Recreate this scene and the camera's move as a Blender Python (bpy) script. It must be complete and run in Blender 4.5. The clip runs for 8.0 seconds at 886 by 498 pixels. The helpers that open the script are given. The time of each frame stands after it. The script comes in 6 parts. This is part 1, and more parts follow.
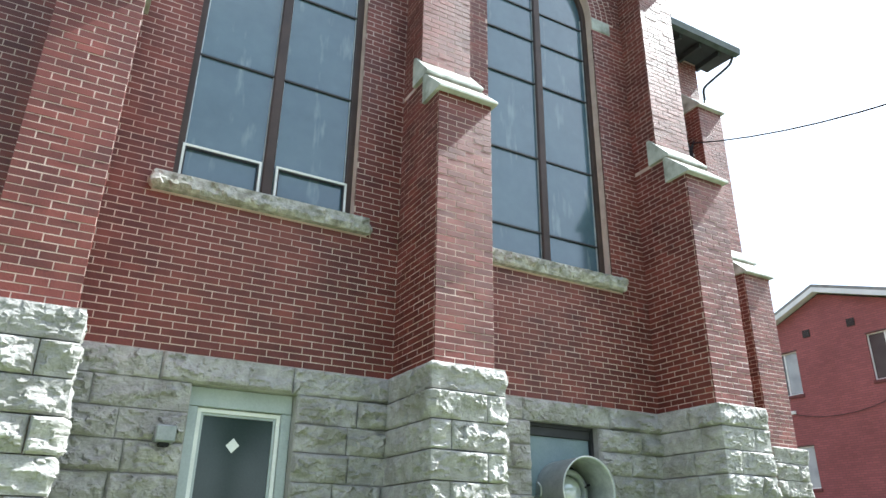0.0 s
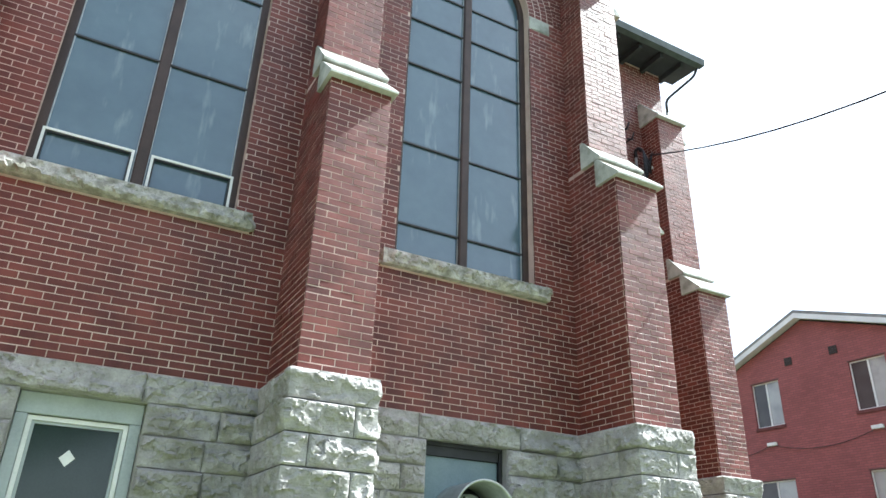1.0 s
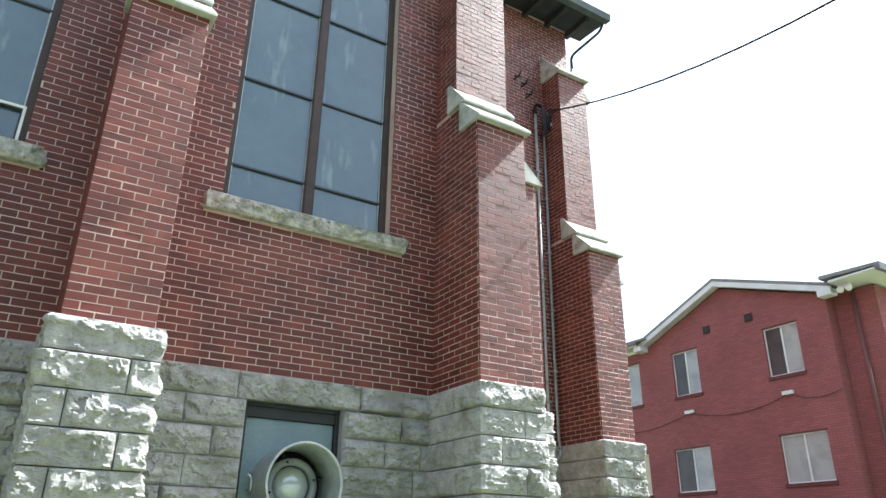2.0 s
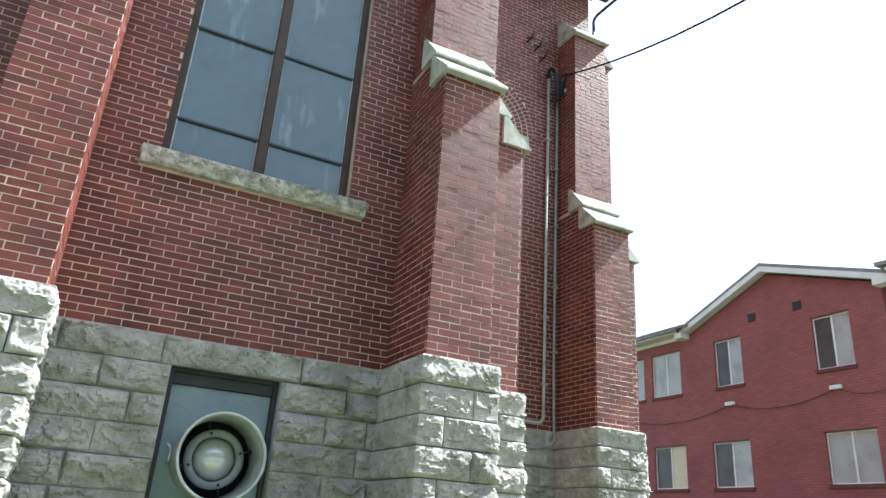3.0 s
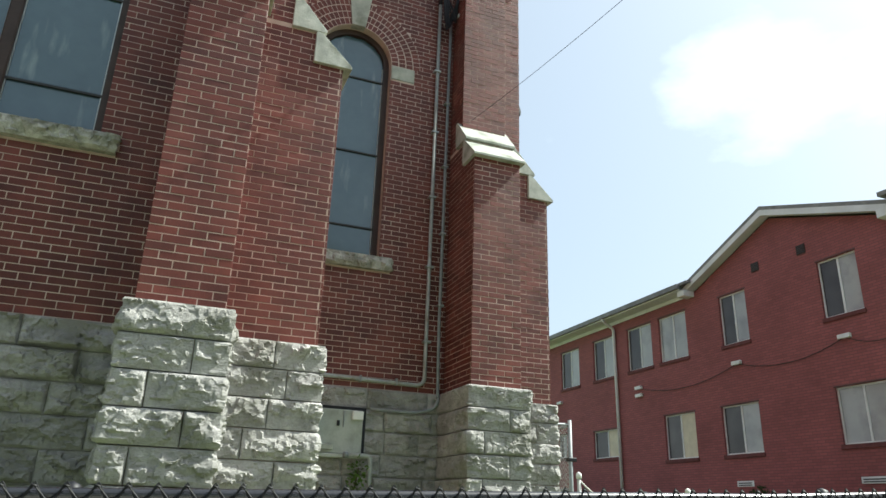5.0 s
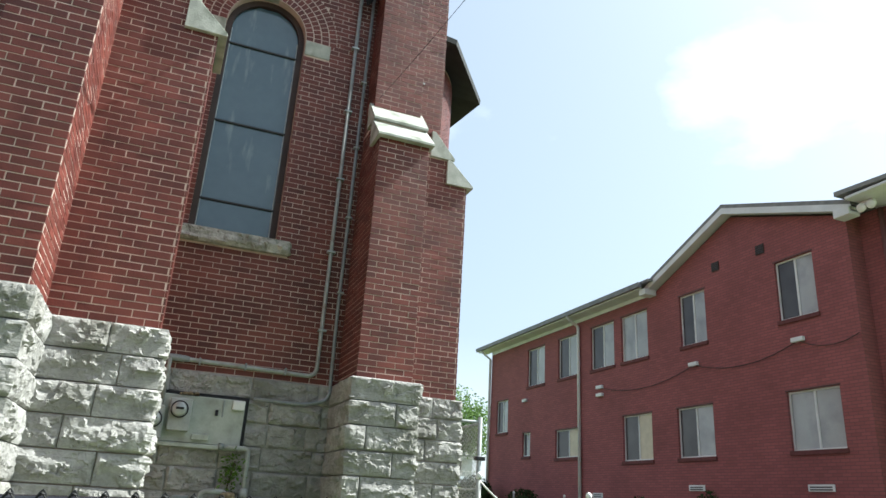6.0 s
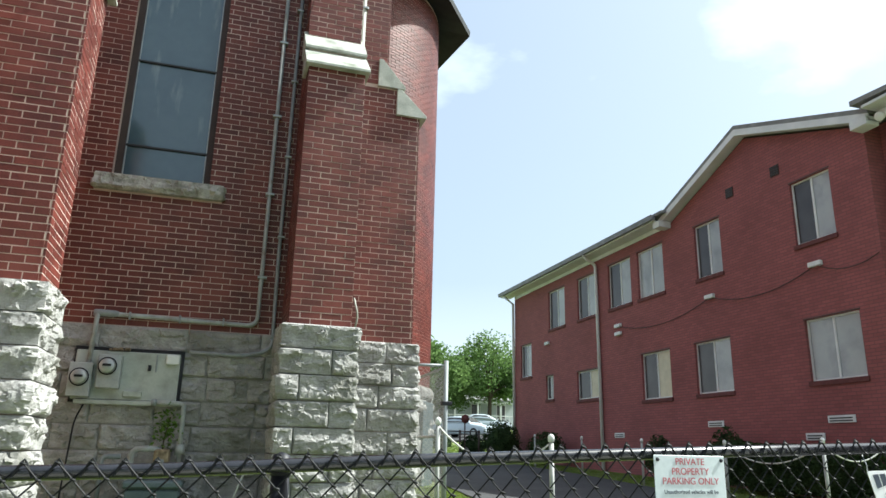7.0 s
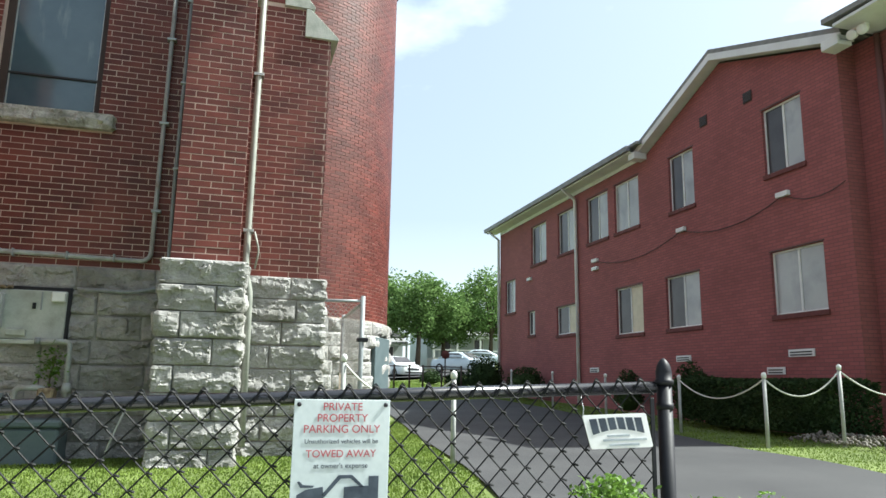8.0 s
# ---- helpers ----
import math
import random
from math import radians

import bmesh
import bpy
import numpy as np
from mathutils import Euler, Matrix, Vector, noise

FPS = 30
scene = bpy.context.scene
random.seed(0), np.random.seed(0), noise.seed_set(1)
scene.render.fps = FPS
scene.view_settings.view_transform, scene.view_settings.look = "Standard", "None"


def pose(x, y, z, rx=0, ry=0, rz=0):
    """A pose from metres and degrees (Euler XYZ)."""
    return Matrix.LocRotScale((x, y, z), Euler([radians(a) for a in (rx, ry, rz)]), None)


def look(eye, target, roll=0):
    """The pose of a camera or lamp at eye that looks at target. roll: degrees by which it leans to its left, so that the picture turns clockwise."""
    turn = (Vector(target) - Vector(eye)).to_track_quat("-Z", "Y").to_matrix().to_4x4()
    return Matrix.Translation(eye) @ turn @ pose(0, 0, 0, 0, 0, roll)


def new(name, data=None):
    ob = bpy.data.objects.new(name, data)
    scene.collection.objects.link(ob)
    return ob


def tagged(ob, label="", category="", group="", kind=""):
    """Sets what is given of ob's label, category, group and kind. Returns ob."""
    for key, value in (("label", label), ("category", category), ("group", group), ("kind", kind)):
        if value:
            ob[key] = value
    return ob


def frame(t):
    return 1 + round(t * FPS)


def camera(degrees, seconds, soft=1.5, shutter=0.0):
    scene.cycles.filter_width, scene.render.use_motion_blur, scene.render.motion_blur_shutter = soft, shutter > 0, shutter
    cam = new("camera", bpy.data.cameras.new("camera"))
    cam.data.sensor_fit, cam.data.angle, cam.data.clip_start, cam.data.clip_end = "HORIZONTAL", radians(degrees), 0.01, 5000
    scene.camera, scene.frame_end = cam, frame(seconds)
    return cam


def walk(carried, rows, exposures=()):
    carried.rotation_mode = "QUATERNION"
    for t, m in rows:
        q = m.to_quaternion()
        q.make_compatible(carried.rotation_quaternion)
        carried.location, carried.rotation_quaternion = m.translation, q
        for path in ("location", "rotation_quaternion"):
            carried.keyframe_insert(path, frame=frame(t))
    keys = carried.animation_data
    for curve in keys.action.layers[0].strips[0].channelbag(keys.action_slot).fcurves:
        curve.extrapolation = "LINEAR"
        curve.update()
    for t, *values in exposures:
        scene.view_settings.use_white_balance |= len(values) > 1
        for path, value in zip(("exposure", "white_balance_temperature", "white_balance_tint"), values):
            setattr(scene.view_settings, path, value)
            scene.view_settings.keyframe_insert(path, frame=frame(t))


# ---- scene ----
cam = camera(63.7, 8.0)
METRES, EYE, TILT, LEAN, TURN = 10.8, 0.75, 0.0, 0.0, -28.6
ROWS = [
    (0.0, 0.0, 0.0, 0.0, -0.34, 22.69, -0.8),
    (0.2, 0.0216, 0.0078, -0.0005, -0.23, 24.12, -0.08),
    (0.5, 0.0511, 0.0336, 0.0021, -2.63, 24.52, -0.27),
    (0.7, 0.0748, 0.0387, -0.0006, -1.96, 24.82, 0.4),
    (1.0, 0.1056, 0.0631, 0.0028, -0.25, 24.86, -1.84),
    (1.2, 0.1283, 0.0711, 0.0017, 0.63, 22.85, -0.67),
    (1.5, 0.1596, 0.0958, 0.0017, 0.4, 23.94, -3.38),
    (1.7, 0.1821, 0.1074, 0.0024, -2.54, 22.9, -0.59),
    (2.0, 0.2173, 0.1254, 0.0023, -3.47, 23.14, -0.61),
    (2.2, 0.241, 0.1354, 0.0047, -2.43, 20.29, -1.19),
    (3.3, 0.3511, 0.2037, 0.0123, 2.06, 21.91, -3.69),
    (3.5, 0.3775, 0.2213, 0.009, 2.45, 21.59, -1.43),
    (3.7, 0.4005, 0.2319, 0.012, 1.25, 22.43, -4.34),
    (4.0, 0.4324, 0.2545, 0.0119, -0.49, 21.37, -2.54),
    (4.2, 0.4562, 0.2651, 0.0112, -0.59, 22.63, -0.39),
    (4.5, 0.4899, 0.2839, 0.0151, 2.78, 20.89, -1.71),
    (4.7, 0.5165, 0.2968, 0.0147, 4.97, 20.55, -1.94),
    (5.8, 0.636, 0.3559, 0.0224, 9.36, 19.52, -1.48),
    (6.0, 0.6582, 0.3702, 0.0253, 6.69, 19.85, -3.33),
    (6.2, 0.6767, 0.3857, 0.0275, 8.31, 19.1, -2.68),
    (6.5, 0.7085, 0.4063, 0.0278, 11.63, 18.28, -2.74),
    (6.8, 0.736, 0.4298, 0.0305, 13.37, 16.26, -1.64),
    (7.0, 0.7543, 0.4457, 0.0309, 11.11, 15.73, -1.22),
    (7.2, 0.7714, 0.4633, 0.0314, 10.01, 14.23, 0.15),
    (7.5, 0.8053, 0.4779, 0.0337, 10.47, 12.24, 0.61),
    (7.7, 0.8268, 0.4923, 0.0309, 12.01, 11.98, -0.84),
    (8.0, 0.8568, 0.5058, 0.0356, 12.35, 10.71, -0.97),
]
walk(cam, [(t, pose(0, 0, EYE, TILT, LEAN, TURN) @ pose(METRES * x, METRES * y, METRES * z, 90 + pitch, roll, yaw)) for t, x, y, z, yaw, pitch, roll in ROWS],
     [(0.0, 2.07, 5740, 4), (2.2, 2.00, 5790, 4), (3.5, 1.84, 5850, 4), (4.0, 1.66, 5980, 2), (4.5, 1.10, 6250, -1), (6.0, 1.24, 5960, 1), (7.0, 1.22, 5990, 1), (8.0, 1.32, 6020, 1)])

# ---- world, sun ----
SUN_AZ, SUN_EL = (1.0, -0.132), 50.0          # towards the sun, in plan; degrees up
sx, sy = SUN_AZ
sl = math.hypot(sx, sy)
ce, se = math.cos(radians(SUN_EL)), math.sin(radians(SUN_EL))
SUN_DIR = Vector((sx / sl * ce, sy / sl * ce, se))

world = bpy.data.worlds.new("world")
scene.world = world
world.use_nodes = True
wn, wl = world.node_tree.nodes, world.node_tree.links
wn.clear()
w_out = wn.new("ShaderNodeOutputWorld")
w_bg = wn.new("ShaderNodeBackground")
w_sky = wn.new("ShaderNodeTexSky")
w_sky.sky_type = "NISHITA"
w_sky.sun_disc = False
w_sky.sun_elevation = radians(SUN_EL)
w_sky.sun_rotation = math.atan2(sx, sy)
w_sky.air_density, w_sky.dust_density, w_sky.ozone_density = 1.0, 4.0, 1.3
w_tc = wn.new("ShaderNodeTexCoord")
w_map = wn.new("ShaderNodeMapping")
w_map.inputs["Scale"].default_value = (1.0, 1.0, 2.2)
w_map.inputs["Location"].default_value = (0.35, 0.1, 0.2)
w_noise = wn.new("ShaderNodeTexNoise")
w_noise.inputs["Scale"].default_value = 2.1
w_noise.inputs["Detail"].default_value = 7.0
w_noise.inputs["Roughness"].default_value = 0.55
w_ramp = wn.new("ShaderNodeValToRGB")
w_ramp.color_ramp.elements[0].position, w_ramp.color_ramp.elements[1].position = 0.55, 0.76
w_ramp.color_ramp.elements[0].color = (0.27, 0.27, 0.27, 1)
w_ramp.color_ramp.elements[1].color = (0.95, 0.95, 0.95, 1)
w_mix = wn.new("ShaderNodeMix")
w_mix.data_type = "RGBA"
w_mix.inputs["B"].default_value = (9.0, 9.3, 9.6, 1)
wl.new(w_tc.outputs["Generated"], w_map.inputs["Vector"])
wl.new(w_map.outputs["Vector"], w_noise.inputs["Vector"])
# a bank of cloud over the apartments, and haze towards the horizon
w_dot = wn.new("ShaderNodeVectorMath")
w_dot.operation = "DOT_PRODUCT"
w_dot.inputs[1].default_value = Vector((0.617, 0.602, 0.507)).normalized()
w_bank = wn.new("ShaderNodeMapRange")
w_bank.interpolation_type = "SMOOTHSTEP"
w_bank.inputs["From Min"].default_value, w_bank.inputs["From Max"].default_value = 0.9905, 0.9990
w_bank.inputs["To Min"].default_value, w_bank.inputs["To Max"].default_value = 0.0, 0.105
w_add = wn.new("ShaderNodeMath")
w_sep = wn.new("ShaderNodeSeparateXYZ")
w_haze = wn.new("ShaderNodeMapRange")
w_haze.inputs["From Min"].default_value, w_haze.inputs["From Max"].default_value = 0.0, 0.40
w_haze.inputs["To Min"].default_value, w_haze.inputs["To Max"].default_value = 0.62, 0.0
w_max = wn.new("ShaderNodeMath")
w_max.operation = "MAXIMUM"
wl.new(w_tc.outputs["Generated"], w_dot.inputs[0])
wl.new(w_tc.outputs["Generated"], w_sep.inputs["Vector"])
wl.new(w_dot.outputs["Value"], w_bank.inputs["Value"])
wl.new(w_noise.outputs["Fac"], w_add.inputs[0])
wl.new(w_bank.outputs["Result"], w_add.inputs[1])
wl.new(w_add.outputs[0], w_ramp.inputs["Fac"])
wl.new(w_sep.outputs["Z"], w_haze.inputs["Value"])
wl.new(w_ramp.outputs["Color"], w_max.inputs[0])
wl.new(w_haze.outputs["Result"], w_max.inputs[1])
wl.new(w_max.outputs[0], w_mix.inputs["Factor"])
wl.new(w_sky.outputs["Color"], w_mix.inputs["A"])
wl.new(w_mix.outputs["Result"], w_bg.inputs["Color"])
w_bg.inputs["Strength"].default_value = 0.078
wl.new(w_bg.outputs["Background"], w_out.inputs["Surface"])

sun_data = bpy.data.lights.new("sun", "SUN")
sun_data.energy, sun_data.angle, sun_data.color = 5.0, radians(0.6), (1.0, 0.95, 0.87)
sun = new("sun", sun_data)
sun.matrix_world = look(SUN_DIR * 40, (0, 0, 0))


# ---- materials ----
def material(name, dark, light, scale=6.0, rough=0.8, bump=0.2, fine=60.0, metal=0.0, random_tone=0.0, island=False, spec=0.4, stain=None, stain_scale=0.8):
    """Two scales of noise between two tones, an optional stain, a tone for each piece, and fine relief."""
    m = bpy.data.materials.new(name)
    m.use_nodes = True
    n, l = m.node_tree.nodes, m.node_tree.links
    b = n["Principled BSDF"]
    tc = n.new("ShaderNodeTexCoord")
    geo = n.new("ShaderNodeNewGeometry")
    big, small = n.new("ShaderNodeTexNoise"), n.new("ShaderNodeTexNoise")
    big.inputs["Scale"].default_value, big.inputs["Detail"].default_value = scale, 5.0
    small.inputs["Scale"].default_value, small.inputs["Detail"].default_value = fine, 3.0
    for t in (big, small):
        l.new(geo.outputs["Position"], t.inputs["Vector"])
    add = n.new("ShaderNodeMath")
    add.operation = "MULTIPLY_ADD"
    l.new(small.outputs["Fac"], add.inputs[0])
    add.inputs[1].default_value = 0.45
    l.new(big.outputs["Fac"], add.inputs[2])
    ramp = n.new("ShaderNodeValToRGB")
    ramp.color_ramp.elements[0].position, ramp.color_ramp.elements[1].position = 0.48, 0.98
    ramp.color_ramp.elements[0].color, ramp.color_ramp.elements[1].color = (*dark, 1), (*light, 1)
    l.new(add.outputs[0], ramp.inputs["Fac"])
    col = ramp.outputs["Color"]
    if stain:
        st = n.new("ShaderNodeTexNoise")
        st.inputs["Scale"].default_value, st.inputs["Detail"].default_value = stain_scale, 6.0
        l.new(geo.outputs["Position"], st.inputs["Vector"])
        sr = n.new("ShaderNodeValToRGB")
        sr.color_ramp.elements[0].position, sr.color_ramp.elements[1].position = 0.5, 0.72
        l.new(st.outputs["Fac"], sr.inputs["Fac"])
        mx = n.new("ShaderNodeMix")
        mx.data_type = "RGBA"
        l.new(sr.outputs["Color"], mx.inputs["Factor"])
        l.new(col, mx.inputs["A"])
        mx.inputs["B"].default_value = (*stain, 1)
        col = mx.outputs["Result"]
    if random_tone:
        hsv = n.new("ShaderNodeHueSaturation")
        mr = n.new("ShaderNodeMapRange")
        mr.inputs["To Min"].default_value, mr.inputs["To Max"].default_value = 1 - random_tone, 1 + random_tone
        if island:
            l.new(geo.outputs["Random Per Island"], mr.inputs["Value"])
        else:
            oi = n.new("ShaderNodeObjectInfo")
            l.new(oi.outputs["Random"], mr.inputs["Value"])
        l.new(mr.outputs["Result"], hsv.inputs["Value"])
        l.new(col, hsv.inputs["Color"])
        col = hsv.outputs["Color"]
    l.new(col, b.inputs["Base Color"])
    b.inputs["Roughness"].default_value, b.inputs["Metallic"].default_value = rough, metal
    b.inputs["Specular IOR Level"].default_value = spec
    if bump:
        bp = n.new("ShaderNodeBump")
        bp.inputs["Strength"].default_value, bp.inputs["Distance"].default_value = bump, 0.01
        l.new(add.outputs[0], bp.inputs["Height"])
        l.new(bp.outputs["Normal"], b.inputs["Normal"])
    return m


def brick_far(name, c1, c2, mortar):
    """Brickwork far off: courses from UVs in metres."""
    m = material(name, (0.5, 0.5, 0.5), (1, 1, 1), 0.7, 0.85, 0.0)
    n, l = m.node_tree.nodes, m.node_tree.links
    b = n["Principled BSDF"]
    base = b.inputs["Base Color"].links[0].from_socket
    uv = n.new("ShaderNodeUVMap")
    br = n.new("ShaderNodeTexBrick")
    br.inputs["Color1"].default_value, br.inputs["Color2"].default_value, br.inputs["Mortar"].default_value = (*c1, 1), (*c2, 1), (*mortar, 1)
    br.inputs["Scale"].default_value = 1.0
    br.inputs["Brick Width"].default_value, br.inputs["Row Height"].default_value = 0.214, 0.0675
    br.inputs["Mortar Size"].default_value, br.inputs["Mortar Smooth"].default_value = 0.007, 0.3
    l.new(uv.outputs["UV"], br.inputs["Vector"])
    mx = n.new("ShaderNodeMix")
    mx.data_type, mx.blend_type = "RGBA", "MULTIPLY"
    mx.inputs["Factor"].default_value = 0.45
    l.new(br.outputs["Color"], mx.inputs["A"])
    l.new(base, mx.inputs["B"])
    l.new(mx.outputs["Result"], b.inputs["Base Color"])
    bp = n.new("ShaderNodeBump")
    bp.invert = True
    bp.inputs["Strength"].default_value, bp.inputs["Distance"].default_value = 0.5, 0.01
    l.new(br.outputs["Fac"], bp.inputs["Height"])
    l.new(bp.outputs["Normal"], b.inputs["Normal"])
    return m


BRICK_D, BRICK_L = (0.067, 0.0132, 0.0106), (0.154, 0.0370, 0.0272)
M_BRICK = material("brick", BRICK_D, BRICK_L, 3.0, 0.50, 0.5, 90, spec=0.38, random_tone=0.24, stain=(0.150, 0.040, 0.030), stain_scale=1.3)
M_BRICKS = material("brick_joined", BRICK_D, BRICK_L, 3.0, 0.50, 0.5, 90, spec=0.38, random_tone=0.24, island=True, stain=(0.150, 0.040, 0.030), stain_scale=1.3)
M_MORTAR = material("mortar", (0.385, 0.290, 0.250), (0.585, 0.462, 0.402), 5, 0.85, 0.5, 120, spec=0.4)
M_STONE = material("rock_faced_sandstone", (0.252, 0.246, 0.237), (0.440, 0.428, 0.413), 9, 0.9, 1.0, 55, random_tone=0.12, stain=(0.215, 0.208, 0.186), stain_scale=1.9)
st_n, st_l = M_STONE.node_tree.nodes, M_STONE.node_tree.links
st_bump = next(q for q in st_n if q.type == "BUMP")
st_chip = st_n.new("ShaderNodeTexNoise")
st_chip.inputs["Scale"].default_value, st_chip.inputs["Detail"].default_value, st_chip.inputs["Roughness"].default_value = 34.0, 8.0, 0.70
st_geo = next(q for q in st_n if q.type == "NEW_GEOMETRY")
st_map = st_n.new("ShaderNodeMapping")
st_map.inputs["Scale"].default_value = (0.8, 0.8, 1.7)
st_l.new(st_geo.outputs["Position"], st_map.inputs["Vector"])
st_l.new(st_map.outputs["Vector"], st_chip.inputs["Vector"])
st_l.new(st_chip.outputs["Fac"], st_bump.inputs["Height"])
st_bump.inputs["Distance"].default_value, st_bump.inputs["Strength"].default_value = 0.020, 1.0
M_JOINT = material("stone_joint", (0.27, 0.265, 0.25), (0.40, 0.39, 0.365), 8, 0.95, 0.3)
M_COPING = material("pale_coping_stone", (0.30, 0.315, 0.285), (0.50, 0.505, 0.465), 7, 0.9, 0.6, 80, stain=(0.19, 0.205, 0.165), stain_scale=4.0)
M_SILL = material("weathered_sill_stone", (0.20, 0.20, 0.18), (0.52, 0.505, 0.47), 13, 0.92, 1.0, 60, stain=(0.14, 0.137, 0.102), stain_scale=6.0)
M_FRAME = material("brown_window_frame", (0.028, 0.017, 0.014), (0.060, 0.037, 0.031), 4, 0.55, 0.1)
M_BAR = material("dark_bar", (0.012, 0.013, 0.015), (0.03, 0.03, 0.033), 6, 0.45, 0.05)
M_WHITE = material("white_paint", (0.62, 0.63, 0.62), (0.80, 0.80, 0.78), 5, 0.5, 0.08)
M_DOORPAINT = material("pale_green_grey_paint", (0.30, 0.335, 0.345), (0.415, 0.455, 0.465), 4, 0.5, 0.1)
M_DARKGLASS = material("dark_door_glass", (0.022, 0.034, 0.034), (0.036, 0.052, 0.052), 2, 0.10, 0.0, spec=0.4)
M_GLASS = material("storm_glazing", (0.046, 0.084, 0.112), (0.074, 0.122, 0.152), 1.6, 0.12, 0.03, 9, spec=0.95, stain=(0.26, 0.32, 0.33), stain_scale=1.9)
gl_n, gl_l = M_GLASS.node_tree.nodes, M_GLASS.node_tree.links
gl_noise = next(q for q in gl_n if q.type == "TEX_NOISE" and abs(q.inputs["Scale"].default_value - 1.9) < 0.01)
gl_geo = next(q for q in gl_n if q.type == "NEW_GEOMETRY")
gl_ramp = gl_noise.outputs["Fac"].links[0].to_node
gl_ramp.color_ramp.elements[0].position, gl_ramp.color_ramp.elements[1].position = 0.60, 0.88
gl_map = gl_n.new("ShaderNodeMapping")
gl_map.inputs["Scale"].default_value = (3.4, 1.0, 0.75)
gl_l.new(gl_geo.outputs["Position"], gl_map.inputs["Vector"])
gl_l.new(gl_map.outputs["Vector"], gl_noise.inputs["Vector"])
M_PANELBLUE = material("grey_blue_panel", (0.13, 0.185, 0.21), (0.205, 0.265, 0.29), 3, 0.45, 0.08)
M_GALV = material("galvanised_metal", (0.30, 0.32, 0.32), (0.48, 0.50, 0.49), 9, 0.42, 0.1, metal=0.6)
M_DOME = material("dull_aluminium_dome", (0.40, 0.43, 0.43), (0.52, 0.55, 0.55), 5, 0.22, 0.03, metal=0.5)
M_CONDUIT = material("grey_painted_conduit", (0.17, 0.19, 0.20), (0.29, 0.31, 0.32), 7, 0.5, 0.1)
M_METERBOARD = material("pale_grey_board", (0.335, 0.36, 0.335), (0.455, 0.48, 0.445), 3, 0.6, 0.15, stain=(0.27, 0.285, 0.25), stain_scale=5)
M_PIPE = material("dull_grey_pipe_paint", (0.26, 0.28, 0.28), (0.40, 0.42, 0.41), 9, 0.5, 0.2, stain=(0.24, 0.22, 0.19), stain_scale=7)
M_STEELBOX = material("pale_grey_steel_box", (0.29, 0.31, 0.31), (0.42, 0.44, 0.435), 6, 0.5, 0.1)
M_SPOUT = material("grey_green_spout", (0.19, 0.20, 0.175), (0.31, 0.32, 0.28), 6, 0.55, 0.1)
M_BLACK = material("black_vinyl", (0.006, 0.0065, 0.010), (0.016, 0.016, 0.022), 9, 0.52, 0.08, spec=0.3)
M_WIRE = material("black_coated_wire", (0.007, 0.0075, 0.008), (0.022, 0.0225, 0.024), 30, 0.58, 0.05, spec=0.14)
M_RAILTOP = material("worn_rail", (0.008, 0.008, 0.011), (0.022, 0.022, 0.027), 12, 0.26, 0.06, spec=0.8)
M_ROOF = material("dark_roof_boards", (0.012, 0.014, 0.016), (0.030, 0.033, 0.034), 4, 0.7, 0.2)
M_COPPER = material("tarnished_copper_gutter", (0.030, 0.044, 0.040), (0.070, 0.092, 0.084), 6, 0.5, 0.1)
M_SIGN = material("white_sign_sheet", (0.50, 0.56, 0.58), (0.63, 0.69, 0.70), 2, 0.4, 0.02)
M_SIGNWHITE = material("small_sign_enamel", (0.80, 0.80, 0.80), (0.86, 0.86, 0.86), 4, 0.4, 0.02)
M_RED = material("red_lettering", (0.36, 0.07, 0.09), (0.46, 0.11, 0.13), 20, 0.5, 0.0)
M_INK = material("blue_black_lettering", (0.03, 0.04, 0.06), (0.07, 0.09, 0.12), 20, 0.5, 0.0)
M_PALEINK = material("pale_print", (0.30, 0.34, 0.38), (0.45, 0.48, 0.52), 20, 0.5, 0.0)
M_GRASS = material("grass", (0.085, 0.135, 0.018), (0.195, 0.265, 0.045), 2.0, 0.75, 0.0, 40, random_tone=0.22, island=True)
M_SOIL = material("lawn_ground", (0.075, 0.105, 0.022), (0.15, 0.195, 0.05), 1.2, 0.95, 0.5, 30)
M_ASPHALT = material("asphalt", (0.029, 0.029, 0.032), (0.056, 0.056, 0.058), 0.9, 0.9, 0.4, 160)
M_CONCRETE = material("concrete_pavement", (0.30, 0.29, 0.27), (0.44, 0.43, 0.40), 1.5, 0.9, 0.3, 90)
M_APT = brick_far("apartment_brick", (0.272, 0.086, 0.089), (0.332, 0.105, 0.107), (0.170, 0.075, 0.075))
M_SILLBRICK = material("dark_sill_brick", (0.085, 0.026, 0.026), (0.15, 0.046, 0.045), 9, 0.8, 0.4, 60)
M_TRIM = material("white_fascia", (0.58, 0.59, 0.60), (0.74, 0.75, 0.76), 2, 0.6, 0.08)
M_GUTTER = material("grey_metal_gutter", (0.13, 0.13, 0.145), (0.22, 0.22, 0.24), 4, 0.45, 0.08)
M_SHINGLE = material("grey_shingles", (0.16, 0.16, 0.16), (0.27, 0.27, 0.265), 5, 0.9, 0.4)
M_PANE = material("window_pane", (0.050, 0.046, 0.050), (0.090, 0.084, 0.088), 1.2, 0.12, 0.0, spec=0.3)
M_BLIND = material("pale_blind", (0.30, 0.31, 0.32), (0.42, 0.43, 0.435), 1.2, 0.2, 0.0, spec=0.6, stain=(0.23, 0.235, 0.25), stain_scale=1.4)
M_CURTAIN = material("cream_curtain", (0.50, 0.45, 0.33), (0.62, 0.56, 0.42), 5, 0.4, 0.0)
